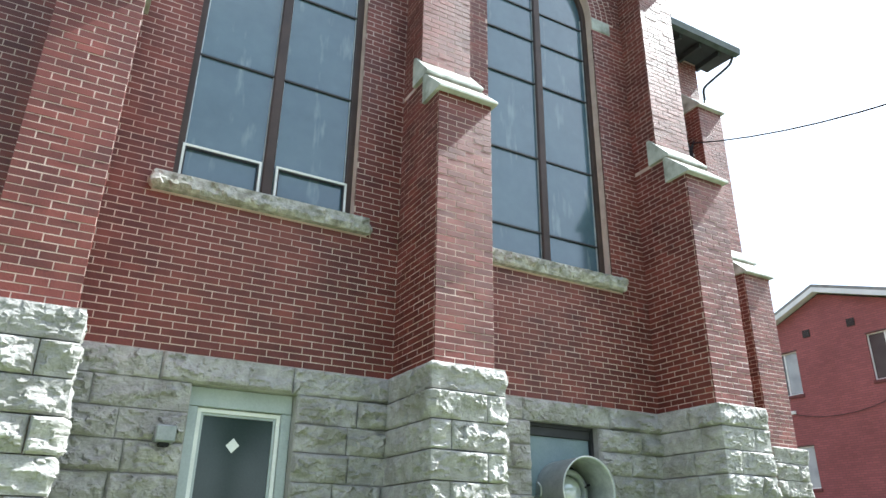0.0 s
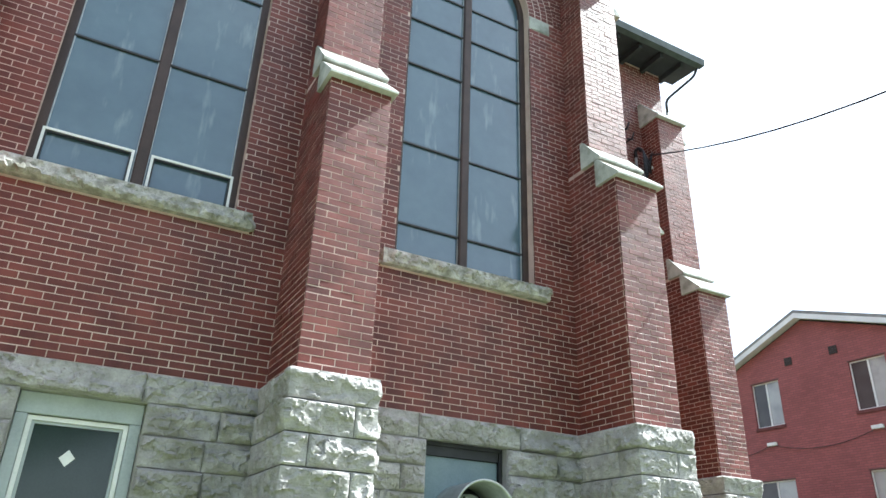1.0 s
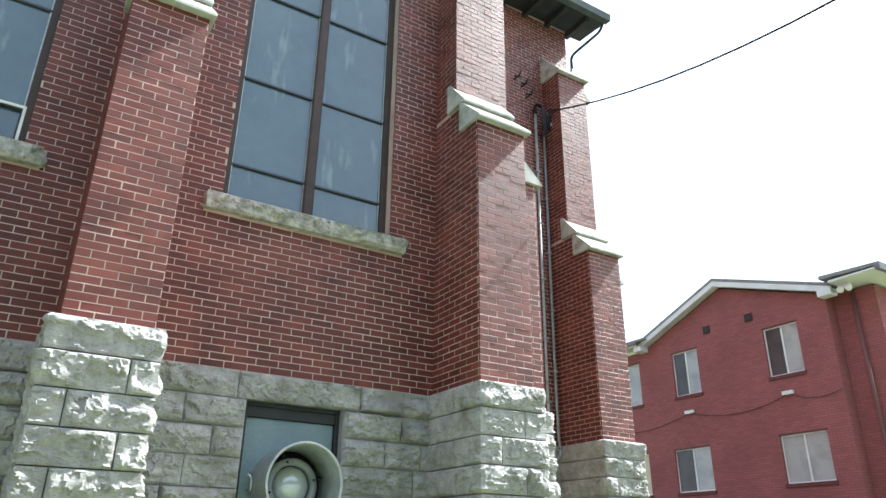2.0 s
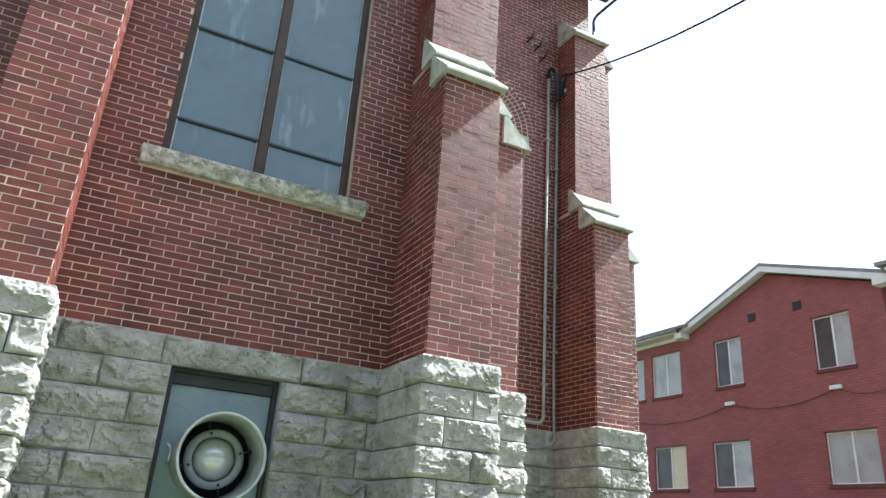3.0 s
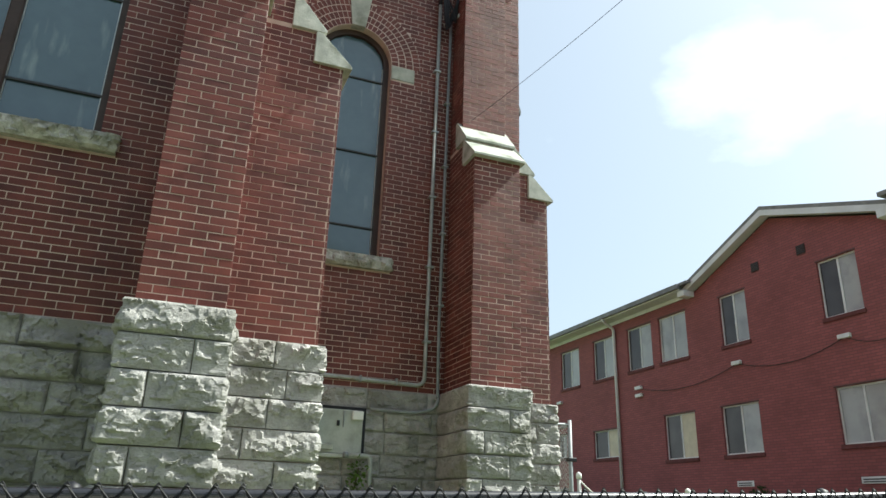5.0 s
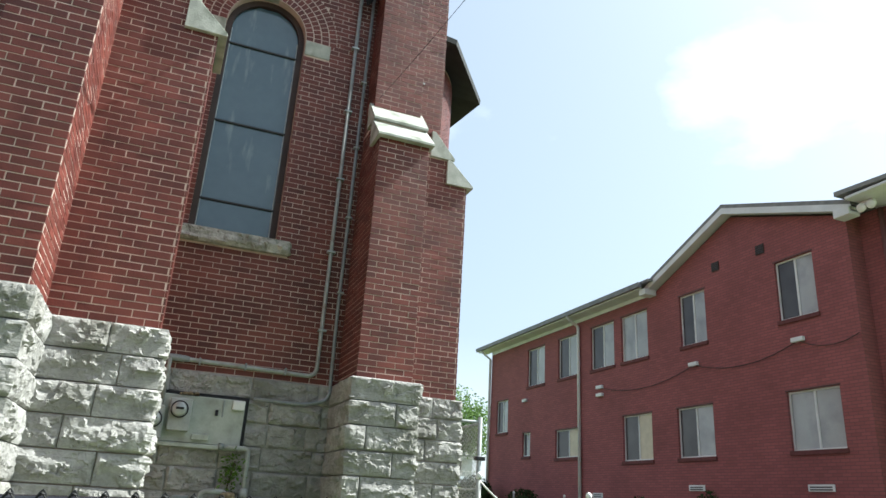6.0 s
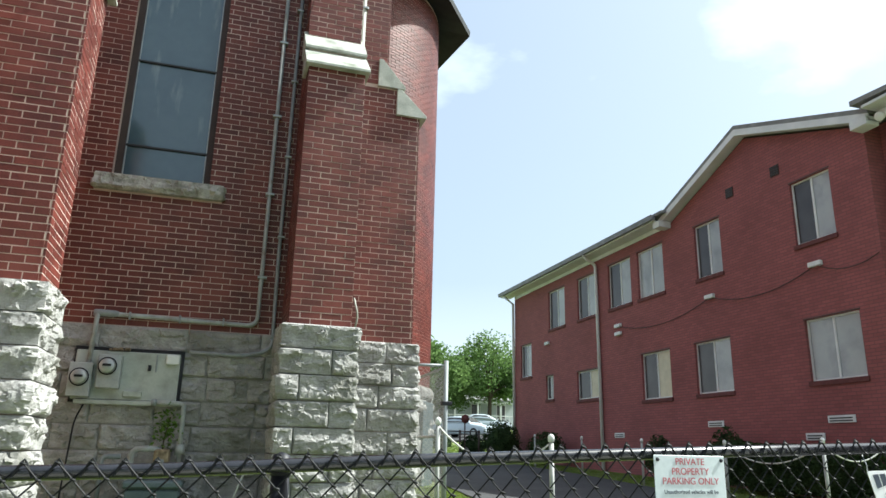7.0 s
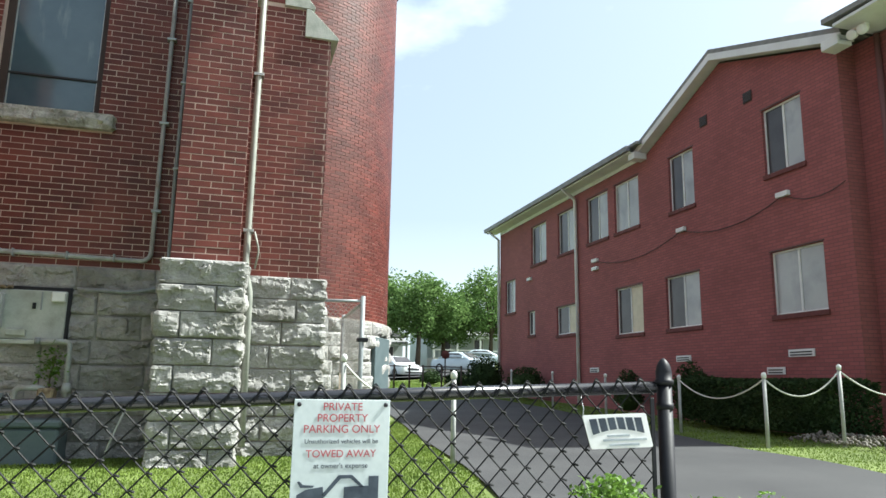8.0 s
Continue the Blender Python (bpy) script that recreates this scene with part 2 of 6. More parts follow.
M_BARK = material("bark", (0.055, 0.042, 0.030), (0.11, 0.085, 0.06), 8, 0.95, 0.5)
M_LEAF = material("tree_leaves", (0.070, 0.130, 0.036), (0.190, 0.285, 0.095), 0.5, 0.85, 0.0, 3, spec=0.15, random_tone=0.30, island=True)
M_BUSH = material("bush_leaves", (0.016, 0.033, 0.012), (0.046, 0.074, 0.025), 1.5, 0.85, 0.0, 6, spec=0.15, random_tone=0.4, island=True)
M_VINE = material("weed_leaves", (0.07, 0.14, 0.02), (0.18, 0.30, 0.05), 2, 0.6, 0.0, 8, random_tone=0.35, island=True)
M_ROPE = material("white_rope", (0.50, 0.49, 0.45), (0.68, 0.67, 0.62), 40, 0.8, 0.3)
M_POST = material("grey_post", (0.30, 0.31, 0.30), (0.46, 0.46, 0.44), 8, 0.6, 0.15)
M_RUBBLE = material("bed_stones", (0.07, 0.06, 0.055), (0.24, 0.22, 0.19), 6, 0.95, 0.4, random_tone=0.3, island=True)
M_BIN = material("blue_grey_box", (0.07, 0.10, 0.11), (0.12, 0.155, 0.165), 3, 0.55, 0.1)
M_CAR = material("silver_car_paint", (0.62, 0.64, 0.65), (0.72, 0.74, 0.75), 1, 0.25, 0.0, spec=0.6)
M_CARB = material("blue_grey_car_paint", (0.40, 0.46, 0.50), (0.48, 0.54, 0.58), 1, 0.25, 0.0, spec=0.6)
M_TYRE = material("tyre", (0.012, 0.012, 0.012), (0.03, 0.03, 0.03), 8, 0.8, 0.1)
M_SIDING = material("pale_siding", (0.36, 0.41, 0.42), (0.48, 0.53, 0.54), 1, 0.7, 0.1)
M_RUST = material("rusty_clutter", (0.10, 0.07, 0.04), (0.35, 0.28, 0.18), 25, 0.8, 0.3)


def let_light_through(m, share):
    """Thin leaves pass some of the light that falls on their far side."""
    n, l = m.node_tree.nodes, m.node_tree.links
    b, out = n["Principled BSDF"], n["Material Output"]
    tr, mx = n.new("ShaderNodeBsdfTranslucent"), n.new("ShaderNodeMixShader")
    mx.inputs["Fac"].default_value = share
    l.new(b.inputs["Base Color"].links[0].from_socket, tr.inputs["Color"])
    l.new(b.outputs["BSDF"], mx.inputs[1])
    l.new(tr.outputs["BSDF"], mx.inputs[2])
    l.new(mx.outputs["Shader"], out.inputs["Surface"])


for leafy, share in ((M_LEAF, 0.30), (M_GRASS, 0.25), (M_VINE, 0.35), (M_BUSH, 0.15)):
    let_light_through(leafy, share)


# ---- building helpers ----
def mesh_data(name, verts, faces, mat, smooth=False):
    me = bpy.data.meshes.new(name)
    me.from_pydata([tuple(v) for v in verts], [], faces)
    me.materials.append(mat)
    if smooth:
        me.polygons.foreach_set("use_smooth", [True] * len(me.polygons))
    me.update()
    return me


def attach(ob, parent):
    ob.parent = parent
    if parent.parent is None and parent.type == "EMPTY":
        ob.matrix_parent_inverse = Matrix.Translation(parent.location).inverted()
    return ob


def thing(name, at, label, category, group="", kind=""):
    e = new(name)
    e.location = at
    e.empty_display_size = 0.1
    return tagged(e, label, category, group, kind)


def piece(name, verts, faces, mat, parent=None, label="", smooth=False, kind=""):
    ob = new(name, mesh_data(name, verts, faces, mat, smooth))
    if parent:
        attach(ob, parent)
    return tagged(ob, label, kind=kind)


def part(name, bm, mat, parent=None, label="", smooth=False, kind=""):
    me = bpy.data.meshes.new(name)
    bmesh.ops.recalc_face_normals(bm, faces=bm.faces)
    bm.to_mesh(me)
    bm.free()
    me.materials.append(mat)
    if smooth:
        me.polygons.foreach_set("use_smooth", [True] * len(me.polygons))
    ob = new(name, me)
    if parent:
        attach(ob, parent)
    return tagged(ob, label, kind=kind)


def bm_box(bm, lo, hi, bevel=0.0):
    r = bmesh.ops.create_cube(bm, size=1.0)
    vs = r["verts"]
    for v in vs:
        v.co = Vector([lo[i] + (v.co[i] + 0.5) * (hi[i] - lo[i]) for i in range(3)])
    if bevel:
        es = list({e for v in vs for e in v.link_edges})
        bmesh.ops.bevel(bm, geom=es, offset=bevel, segments=1, affect="EDGES")


def box(name, lo, hi, mat, parent=None, bevel=0.004, label=""):
    bm = bmesh.new()
    bm_box(bm, lo, hi, bevel)
    return part(name, bm, mat, parent, label)


def prism(name, outline, axis, a, b, mat, parent=None, label="", kind=""):
    """An outline of (u, z) drawn out along y (axis 'y': u is x) or along x (axis 'x': u is y) from a to b."""
    n = len(outline)
    put = (lambda u, z, d: (u, d, z)) if axis == "y" else (lambda u, z, d: (d, u, z))
    verts = [put(u, z, a) for u, z in outline] + [put(u, z, b) for u, z in outline]
    faces = [list(range(n)), list(range(2 * n - 1, n - 1, -1))] + [[i, (i + 1) % n, n + (i + 1) % n, n + i] for i in range(n)]
    bm = bmesh.new()
    vs = [bm.verts.new(v) for v in verts]
    for f in faces:
        bm.faces.new([vs[i] for i in f])
    return part(name, bm, mat, parent, label, kind=kind)


def tube_data(path, r, sides=8):
    pts = [Vector(p) for p in path]
    verts, faces = [], []
    up = None
    for i, p in enumerate(pts):
        d = (pts[min(i + 1, len(pts) - 1)] - pts[max(i - 1, 0)]).normalized()
        if up is None:
            up = Vector((0, 0, 1)) if abs(d.z) < 0.9 else Vector((1, 0, 0))
        s = d.cross(up).normalized()
        up = s.cross(d).normalized()
        rr = r[i] if isinstance(r, (list, tuple)) else r
        for k in range(sides):
            a = 2 * math.pi * k / sides
            verts.append(p + (s * math.cos(a) + up * math.sin(a)) * rr)
    for i in range(len(pts) - 1):
        for k in range(sides):
            faces.append((i * sides + k, i * sides + (k + 1) % sides, (i + 1) * sides + (k + 1) % sides, (i + 1) * sides + k))
    faces.append(tuple(range(sides))[::-1])
    faces.append(tuple(range((len(pts) - 1) * sides, len(pts) * sides)))
    return verts, faces


def tube(name, path, r, mat, parent=None, label="", sides=8):
    v, f = tube_data(path, r, sides)
    return piece(name, v, f, mat, parent, label, smooth=True)


def rounded(pts, r=0.08, n=4):
    """A path with its corners rounded."""
    pts = [Vector(p) for p in pts]
    out = [pts[0]]
    for a, b, c in zip(pts, pts[1:], pts[2:]):
        u, w = (a - b).normalized(), (c - b).normalized()
        k = min(r, (a - b).length / 2, (c - b).length / 2)
        p, q = b + u * k, b + w * k
        for i in range(n + 1):
            t = i / n
            out.append(p * (1 - t) ** 2 + b * 2 * t * (1 - t) + q * t ** 2)
    return out + [pts[-1]]


def lathe(name, axis_from, axis_to, profile, mat, parent=None, label="", sides=32, cap=True):
    """A turned solid: profile of (distance along the axis, radius)."""
    a, b = Vector(axis_from), Vector(axis_to)
    d = (b - a).normalized()
    s = d.cross(Vector((0, 0, 1)) if abs(d.z) < 0.9 else Vector((1, 0, 0))).normalized()
    u = s.cross(d)
    verts, faces = [], []
    for h, r in profile:
        for k in range(sides):
            t = 2 * math.pi * k / sides
            verts.append(a + d * h + (s * math.cos(t) + u * math.sin(t)) * r)
    for i in range(len(profile) - 1):
        for k in range(sides):
            faces.append((i * sides + k, i * sides + (k + 1) % sides, (i + 1) * sides + (k + 1) % sides, (i + 1) * sides + k))
    if cap:
        faces.append(tuple(range(sides))[::-1])
        faces.append(tuple(range((len(profile) - 1) * sides, len(profile) * sides)))
    return piece(name, verts, faces, mat, parent, label, smooth=True)


# ---- the plan ----
STONE_TOP = 2.28           # top of the rock-faced base
COURSE = 0.0668            # one course of brick
WALL_A, WALL_C = 6.44, 8.50   # nave wall and set-back wall
PROJ = 0.88                # a buttress stands out by so much
BW = 0.64                  # and is so wide
B_LEFT = (-0.59, 2.96, 6.55)  # left edges of the nave's buttresses
CORNER_A, CORNER_C = 7.19, 10.74
TOP = 10.4                 # wall height
APSE = (11.25, 15.7)
APSE_R, APSE_EAVE = 2.60, 10.9


def ground_z(x, y):
    fence = 0.05 + 0.03 * (min(max(x, 0), 12.5) - 10.5)
    if y <= 2.3:
        return max(-0.38 + 0.034 * min(max(x, -10), 30), -0.8) if y < 1.9 else fence - 0.1
    if y < 7:
        k = (y - 2.3) / 4.7
        return fence * (1 - k) + 0.35 * k
    aside = min(max(x - 20.5, 0), 14) * min(max((y - 30) / 15, 0), 1)
    return 0.35 + 0.029 * max(0, min(y, 62) - 12) + 0.085 * aside


# --- ground sheet ---
gx = sorted({-3000.0, -400.0, -80.0, -30.0, 60.0, 120.0, 500.0, 3000.0, *np.arange(-14, 40, 1.0).tolist()})
gy = sorted({-3000.0, -400.0, -80.0, -30.0, -10.0, -4.0, -1.4, 1.6, 1.88, 1.92, 2.28, 2.32, 150.0, 500.0, 3000.0, *np.arange(3, 64, 1.0).tolist()})
gv = [(x, y, ground_z(x, y) - 0.012) for y in gy for x in gx]
W = len(gx)
gf = [(j * W + i, j * W + i + 1, (j + 1) * W + i + 1, (j + 1) * W + i) for j in range(len(gy) - 1) for i in range(W - 1)]
tagged(piece("ground", gv, gf, M_SOIL, smooth=True), "grassy ground rising gently away from the street", "ground", kind="structure")


def strip(name, rows, lift, mat, label, category):
    """A paved strip: rows of (y, x from, x to), laid just above the ground."""
    verts, faces = [], []
    n = 9
    for y, a, b in rows:
        for i in range(n):
            x = a + (b - a) * i / (n - 1)
            verts.append((x, y, ground_z(x, y) + lift))
    for j in range(len(rows) - 1):
        for i in range(n - 1):
            faces.append((j * n + i, j * n + i + 1, (j + 1) * n + i + 1, (j + 1) * n + i))
    return tagged(piece(name, verts, faces, mat, smooth=True), label, category, kind="structure")


def drive_edges(y):
    left = np.interp(y, (2.3, 5.6, 9, 13, 18, 24, 30), (12.30, 12.75, 13.2, 13.75, 14.3, 14.6, 13.5))
    right = np.interp(y, (2.3, 4.0, 5.2, 8.6, 12, 18, 24, 30), (22.0, 18.3, 17.0, 17.3, 18.2, 18.9, 19.2, 20.0))
    return float(left), float(right)


strip("driveway", [(y, *drive_edges(y)) for y in np.arange(2.3, 30.1, 0.55)], 0.012, M_ASPHALT, "grey asphalt driveway between the church and the apartments", "driveway")
strip("road", [(y, -25, 60) for y in np.arange(44, 58, 1.0)], 0.014, M_ASPHALT, "asphalt cross street behind the church", "road")
strip("pavement", [(y, -14, 34) for y in (-0.9, 0.2, 1.0, 1.85)], 0.02, M_CONCRETE, "concrete pavement beside the fence", "pavement")
strip("street", [(y, -30, 60) for y in (-9, -6, -3, -1.3)], 0.01, M_ASPHALT, "asphalt street in front of the church", "road")


# --- masonry ---
def unit_brick():
    """One brick face, 0.204 long and 0.057 high, with worn edges, its face towards -y."""
    L, Hh, c, d = 0.102, 0.0293, 0.002, 0.020
    v = [(-L, d, -Hh), (L, d, -Hh), (L, d, Hh), (-L, d, Hh),
         (-L, 0.0016, -Hh), (L, 0.0016, -Hh), (L, 0.0016, Hh), (-L, 0.0016, Hh),
         (-L + c, 0, -Hh + c), (L - c, 0, -Hh + c), (L - c, 0, Hh - c), (-L + c, 0, Hh - c)]
    f = [(8, 9, 10, 11)]
    for a in (0, 4):
        f += [(a + i, a + (i + 1) % 4, a + 4 + (i + 1) % 4, a + 4 + i) for i in range(4)]
    return v, f


UB_V, UB_F = unit_brick()
UB_A = np.array(UB_V)
BRICK_MESH = mesh_data("brick", UB_V, UB_F, M_BRICK)
LONG = 0.213
SINGLES = {}


def courses(u0, u1, z0, z1, phase=0):
    """Bricks in running bond: (middle, height, length)."""
    out = []
    i = 0
    z = z0 + COURSE / 2
    while z < z1 - 0.02:
        off = 0.0 if (i + phase) % 2 else LONG / 2
        step = LONG
        if off and u1 - u0 > 1.0:
            off = LONG * (0.36 + 0.28 * ((i * 0.618) % 1.0))
        u = u0 - off
        while u < u1 - 0.012:
            a, b = max(u, u0), min(u + step, u1)
            if b - a > 0.03:
                ga, gb = (0.0 if a == u0 else 0.0043), (0.0 if b == u1 else 0.0043)
                out.append(((a + ga + b - gb) / 2, z, b - a - ga - gb))
            u += step
        z += COURSE
        i += 1
    return out


def lay(field, origin, turn, parent, near=None, skip=None):
    """Lays bricks on a face through origin that is turned by so many degrees; near: which are objects of their own."""
    c, s = math.cos(radians(turn)), math.sin(radians(turn))
    ox, oy = origin
    rot = np.array([[c, -s, 0], [s, c, 0], [0, 0, 1]])
    vs, fs, n = [], [], 0
    singles = SINGLES.get(parent.name, 0)
    rnd = random.Random(int(ox * 100 + oy * 10 + turn))
    for u, z, ln in field:
        if skip and skip(u, z, ln):
            continue
        tip = rnd.uniform(-0.0038, 0.0004)
        if near and singles < 300 and near(u, z):
            ob = new("brick", BRICK_MESH)
            ob.location = (ox + c * u - s * tip, oy + s * u + c * tip, z)
            ob.rotation_euler = (0, 0, radians(turn))
            ob.scale = (ln / 0.204, 1, 1)
            attach(ob, parent)
            singles += 1
        else:
            a = UB_A * np.array([ln / 0.204, 1, 1]) + np.array([u, tip, z])
            vs.append(a @ rot.T + np.array([ox, oy, 0]))
            fs += [tuple(i + n for i in f) for f in UB_F]
            n += len(UB_V)
    SINGLES[parent.name] = singles
    if vs:
        piece("brickwork", np.concatenate(vs).tolist(), fs, M_BRICKS, parent, "dark red brick in running bond", kind="stuff")


NORMALS = {"-y": Vector((0, -1, 0)), "+x": Vector((1, 0, 0)), "-x": Vector((-1, 0, 0))}


def rock_height(p, seed):
    q = p + Vector((seed * 3.1, seed * 1.7, seed * 0.9))
    d = noise.voronoi(q * 5.2)[0]
    return 0.34 + 0.75 * noise.noise(q * 3.6) + 0.75 * (d[1] - d[0]) + 0.28 * noise.noise(q * 13)


def boss(seed):
    """A few cut planes that meet in ridges, broken into flat chips with sharp edges, as a mason's pick leaves them."""
    r = random.Random(seed)
    planes = [(r.uniform(-0.7, 0.7), r.uniform(-0.7, 0.7), r.uniform(0.62, 1.05), r.uniform(-0.5, 0.5), r.uniform(-0.8, 0.8)) for _ in range(5)]
    shift = Vector((seed * 3.1, seed * 1.7, seed * 0.9))

    def chips(q, across, high, step, slope):
        """Cells, each with a height and a slant of its own."""
        w = Vector((q.x * across, q.y * across, q.z * high))
        c = noise.voronoi(w)[1][0]
        k = noise.noise_vector(c * 7.31 + Vector((3.3, 1.1, 5.7)))
        m = noise.noise_vector(c * 5.17 + Vector((8.9, 2.4, 0.6)))
        return step * m.x + slope * (w - c).dot(k)

    def height(u, w, p):
        q = p + shift
        q = q + 0.030 * noise.noise_vector(q * 7) + 0.012 * noise.noise_vector(q * 23)
        h = max(0.12, min(c + a * (u - u0) + b * (w - w0) for u0, w0, c, a, b in planes))
        h += chips(q, 5.0, 8.0, 0.34, 0.85) + chips(q + Vector((4, 7, 1)), 11.0, 18.0, 0.20, 0.55)
        return h + 0.10 * noise.noise(q * 21) + 0.10 * noise.noise(q * 44)
    return height


def rock_block(lo, hi, shown, parent, amp=0.045, seed=0.0, step=0.0155, mat=None, name="stone_block"):
    """A squared stone whose shown faces are split to a rough pillow; the joint edges stay straight."""
    lo = Vector(lo) + Vector((0.004, 0.004, 0.005))
    hi = Vector(hi) - Vector((0.004, 0.004, 0.005))
    nz = max(4, int((hi.z - lo.z) / step))
    height, mid, half = boss(seed), (lo + hi) / 2, (hi - lo) / 2
    verts, faces, index, shake = [], [], {}, random.Random(seed + 0.5)

    def vert(p):
        key = (round(p.x, 4), round(p.y, 4), round(p.z, 4))
        if key in index:
            return index[key]
        edge = min(1.0, (p.z - lo.z) / 0.022, (hi.z - p.z) / 0.022)
        on = [f for f in shown if (f == "-y" and abs(p.y - lo.y) < 1e-4) or (f == "+x" and abs(p.x - hi.x) < 1e-4) or (f == "-x" and abs(p.x - lo.x) < 1e-4)]
        if "+x" not in shown:
            edge = min(edge, (hi.x - p.x) / 0.022)
        if "-x" not in shown:
            edge = min(edge, (p.x - lo.x) / 0.022)
        edge = min(edge, (hi.y - p.y) / 0.022)
        if "-y" not in shown:
            edge = min(edge, (p.y - lo.y) / 0.022)
        q = p.copy()
        if on:
            if edge >= 1.0 and len(on) == 1:
                q.z += step * 0.30 * shake.uniform(-1, 1)
                if "-y" in on:
                    q.x += step * 0.30 * shake.uniform(-1, 1)
                else:
                    q.y += step * 0.30 * shake.uniform(-1, 1)
            h = min(1.5, max(0.0, height((p.x - mid.x) / half.x if "-y" in on else (p.y - mid.y) / half.y, (p.z - mid.z) / half.z, p))) * amp * max(0.0, edge) ** 0.6
            for f in on:
                q += NORMALS[f] * h * (1.0 if len(on) == 1 else 0.55)
        index[key] = len(verts)
        verts.append(q)
        return index[key]

    def grid(o, u, w, nu, nw):
        ids = [[vert(o + u * (i / nu) + w * (j / nw)) for i in range(nu + 1)] for j in range(nw + 1)]
        for j in range(nw):
            for i in range(nu):
                k = (ids[j][i], ids[j][i + 1], ids[j + 1][i + 1], ids[j + 1][i])
                faces.extend(((k[0], k[1], k[2]), (k[0], k[2], k[3])) if shake.random() < 0.5 else ((k[0], k[1], k[3]), (k[1], k[2], k[3])))
    sz = Vector((0, 0, hi.z - lo.z))
    sxv, syv = Vector((hi.x - lo.x, 0, 0)), Vector((0, hi.y - lo.y, 0))
    nx, ny = max(2, int(sxv.x / step)), max(2, int(syv.y / step))
    a, b, c, d = Vector(lo), Vector((hi.x, lo.y, lo.z)), Vector((hi.x, hi.y, lo.z)), Vector((lo.x, hi.y, lo.z))
    for f, o, u, n in (("-y", a, sxv, nx), ("+x", b, syv, ny), ("-x", d, -syv, ny)):
        if f in shown:
            grid(o, u, sz, n, nz)
        else:
            k = [vert(o), vert(o + u), vert(o + u + sz), vert(o + sz)]
            faces.append(tuple(k))
    for lvl in (lo.z, hi.z):
        ring = []
        for f, o, u, n in (("-y", a, sxv, nx), ("+x", b, syv, ny), ("back", c, -sxv, 1), ("-x", d, -syv, ny)):
            m = n if f in shown else 1
            for i in range(m):
                p = o + u * (i / m)
                ring.append(vert(Vector((p.x, p.y, lvl))))
        faces.append(tuple(ring if lvl > lo.z + 0.01 else ring[::-1]))
    ob = piece(name, verts, faces, mat or M_STONE, parent, smooth=True)
    ob.data.set_sharp_from_angle(angle=radians(22))
    return ob


LEVELS = [2.28, 2.03, 1.775, 1.52, 1.265, 1.01, 0.755, 0.50, 0.245, -0.01, -0.3]
rs = random.Random(4)


def stone_wall(x0, x1, front, back, parent, gaps=(), amp=0.074, shown=("-y",), mn=0.38, mx=0.78):
    """Courses of rock-faced blocks on a wall that faces -y; gaps are (x from, x to, z top) openings."""
    for i, (top, bot) in enumerate(zip(LEVELS, LEVELS[1:])):
        cuts = [(x0, x1)]
        for a, b, zt in gaps:
            if bot < zt - 0.05:
                cuts = [c for p, q in cuts for c in ((p, min(q, a)), (max(p, b), q)) if c[1] - c[0] > 0.05]
        for p, q in cuts:
            x = p
            k = 1.7 if i == 0 else 1.0
            while x < q - 1e-3:
                w = rs.uniform(mn, mx) * k
                if q - (x + w) < 0.25:
                    w = q - x
                rock_block((x, front, bot), (x + w, back, top), shown, parent, amp, rs.random() * 9)
                x += w


def buttress_stones(x0, x1, y0, y1, parent, amp=0.053, sides=("-x", "+x")):
    """A buttress's base: two stones across the front of each course, one behind on each side."""
    for i, (top, bot) in enumerate(zip(LEVELS, LEVELS[1:])):
        if i == 0:
            ym = y0 + 0.45 + rs.uniform(-0.05, 0.05)
            rock_block((x0, y0, bot), (x1, ym, top), ("-y",) + tuple(sides), parent, amp, rs.random() * 9)
            rock_block((x0, ym, bot), (x1, y1, top), tuple(sides), parent, amp * 0.6, rs.random() * 9)
            continue
        m = x0 + (x1 - x0) * ((0.70 if i % 2 else 0.28) + rs.uniform(-0.05, 0.05))
        ya, yb = y0 + rs.uniform(0.28, 0.5), y0 + rs.uniform(0.28, 0.5)
        lf, rf = tuple(s for s in sides if s == "-x"), tuple(s for s in sides if s == "+x")
        rock_block((x0, y0, bot), (m, ya, top), ("-y",) + lf, parent, amp, rs.random() * 9)
        rock_block((m, y0, bot), (x1, yb, top), ("-y",) + rf, parent, amp, rs.random() * 9)
        rock_block((x0, ya, bot), ((x0 + x1) / 2, y1, top), lf, parent, amp * 0.6, rs.random() * 9)
        rock_block(((x0 + x1) / 2, yb, bot), (x1, y1, top), rf, parent, amp * 0.6, rs.random() * 9)


def arch_points(cx, r, spring, n=20):
    return [(cx + r * math.cos(math.pi * i / n), spring + r * math.sin(math.pi * i / n)) for i in range(n + 1)]


def wall_core(name, x0, x1, front, thick, openings, z0, label):
    """The wall behind the brick: pieces round arched openings (centre, half width, sill, spring)."""
    bm = bmesh.new()

    def slab(outline):
        f = [bm.verts.new((u, front, z)) for u, z in outline]
        b = [bm.verts.new((u, front + thick, z)) for u, z in outline]
        n = len(outline)
        bm.faces.new(f)
        bm.faces.new(b[::-1])
        for i in range(n):
            bm.faces.new((f[i], b[i], b[(i + 1) % n], f[(i + 1) % n]))
    x = x0
    for cx, hw, sill, spring in openings:
        slab([(x, z0), (cx - hw, z0), (cx - hw, TOP), (x, TOP)])
        slab([(cx - hw, z0), (cx + hw, z0), (cx + hw, sill), (cx - hw, sill)])
        slab(arch_points(cx, hw, spring)[::-1] + [(cx + hw, TOP), (cx - hw, TOP)])
        x = cx + hw
    slab([(x, z0), (x1, z0), (x1, TOP), (x, TOP)])
    ob = part(name, bm, M_MORTAR)
    return tagged(ob, label, "wall", kind="structure")


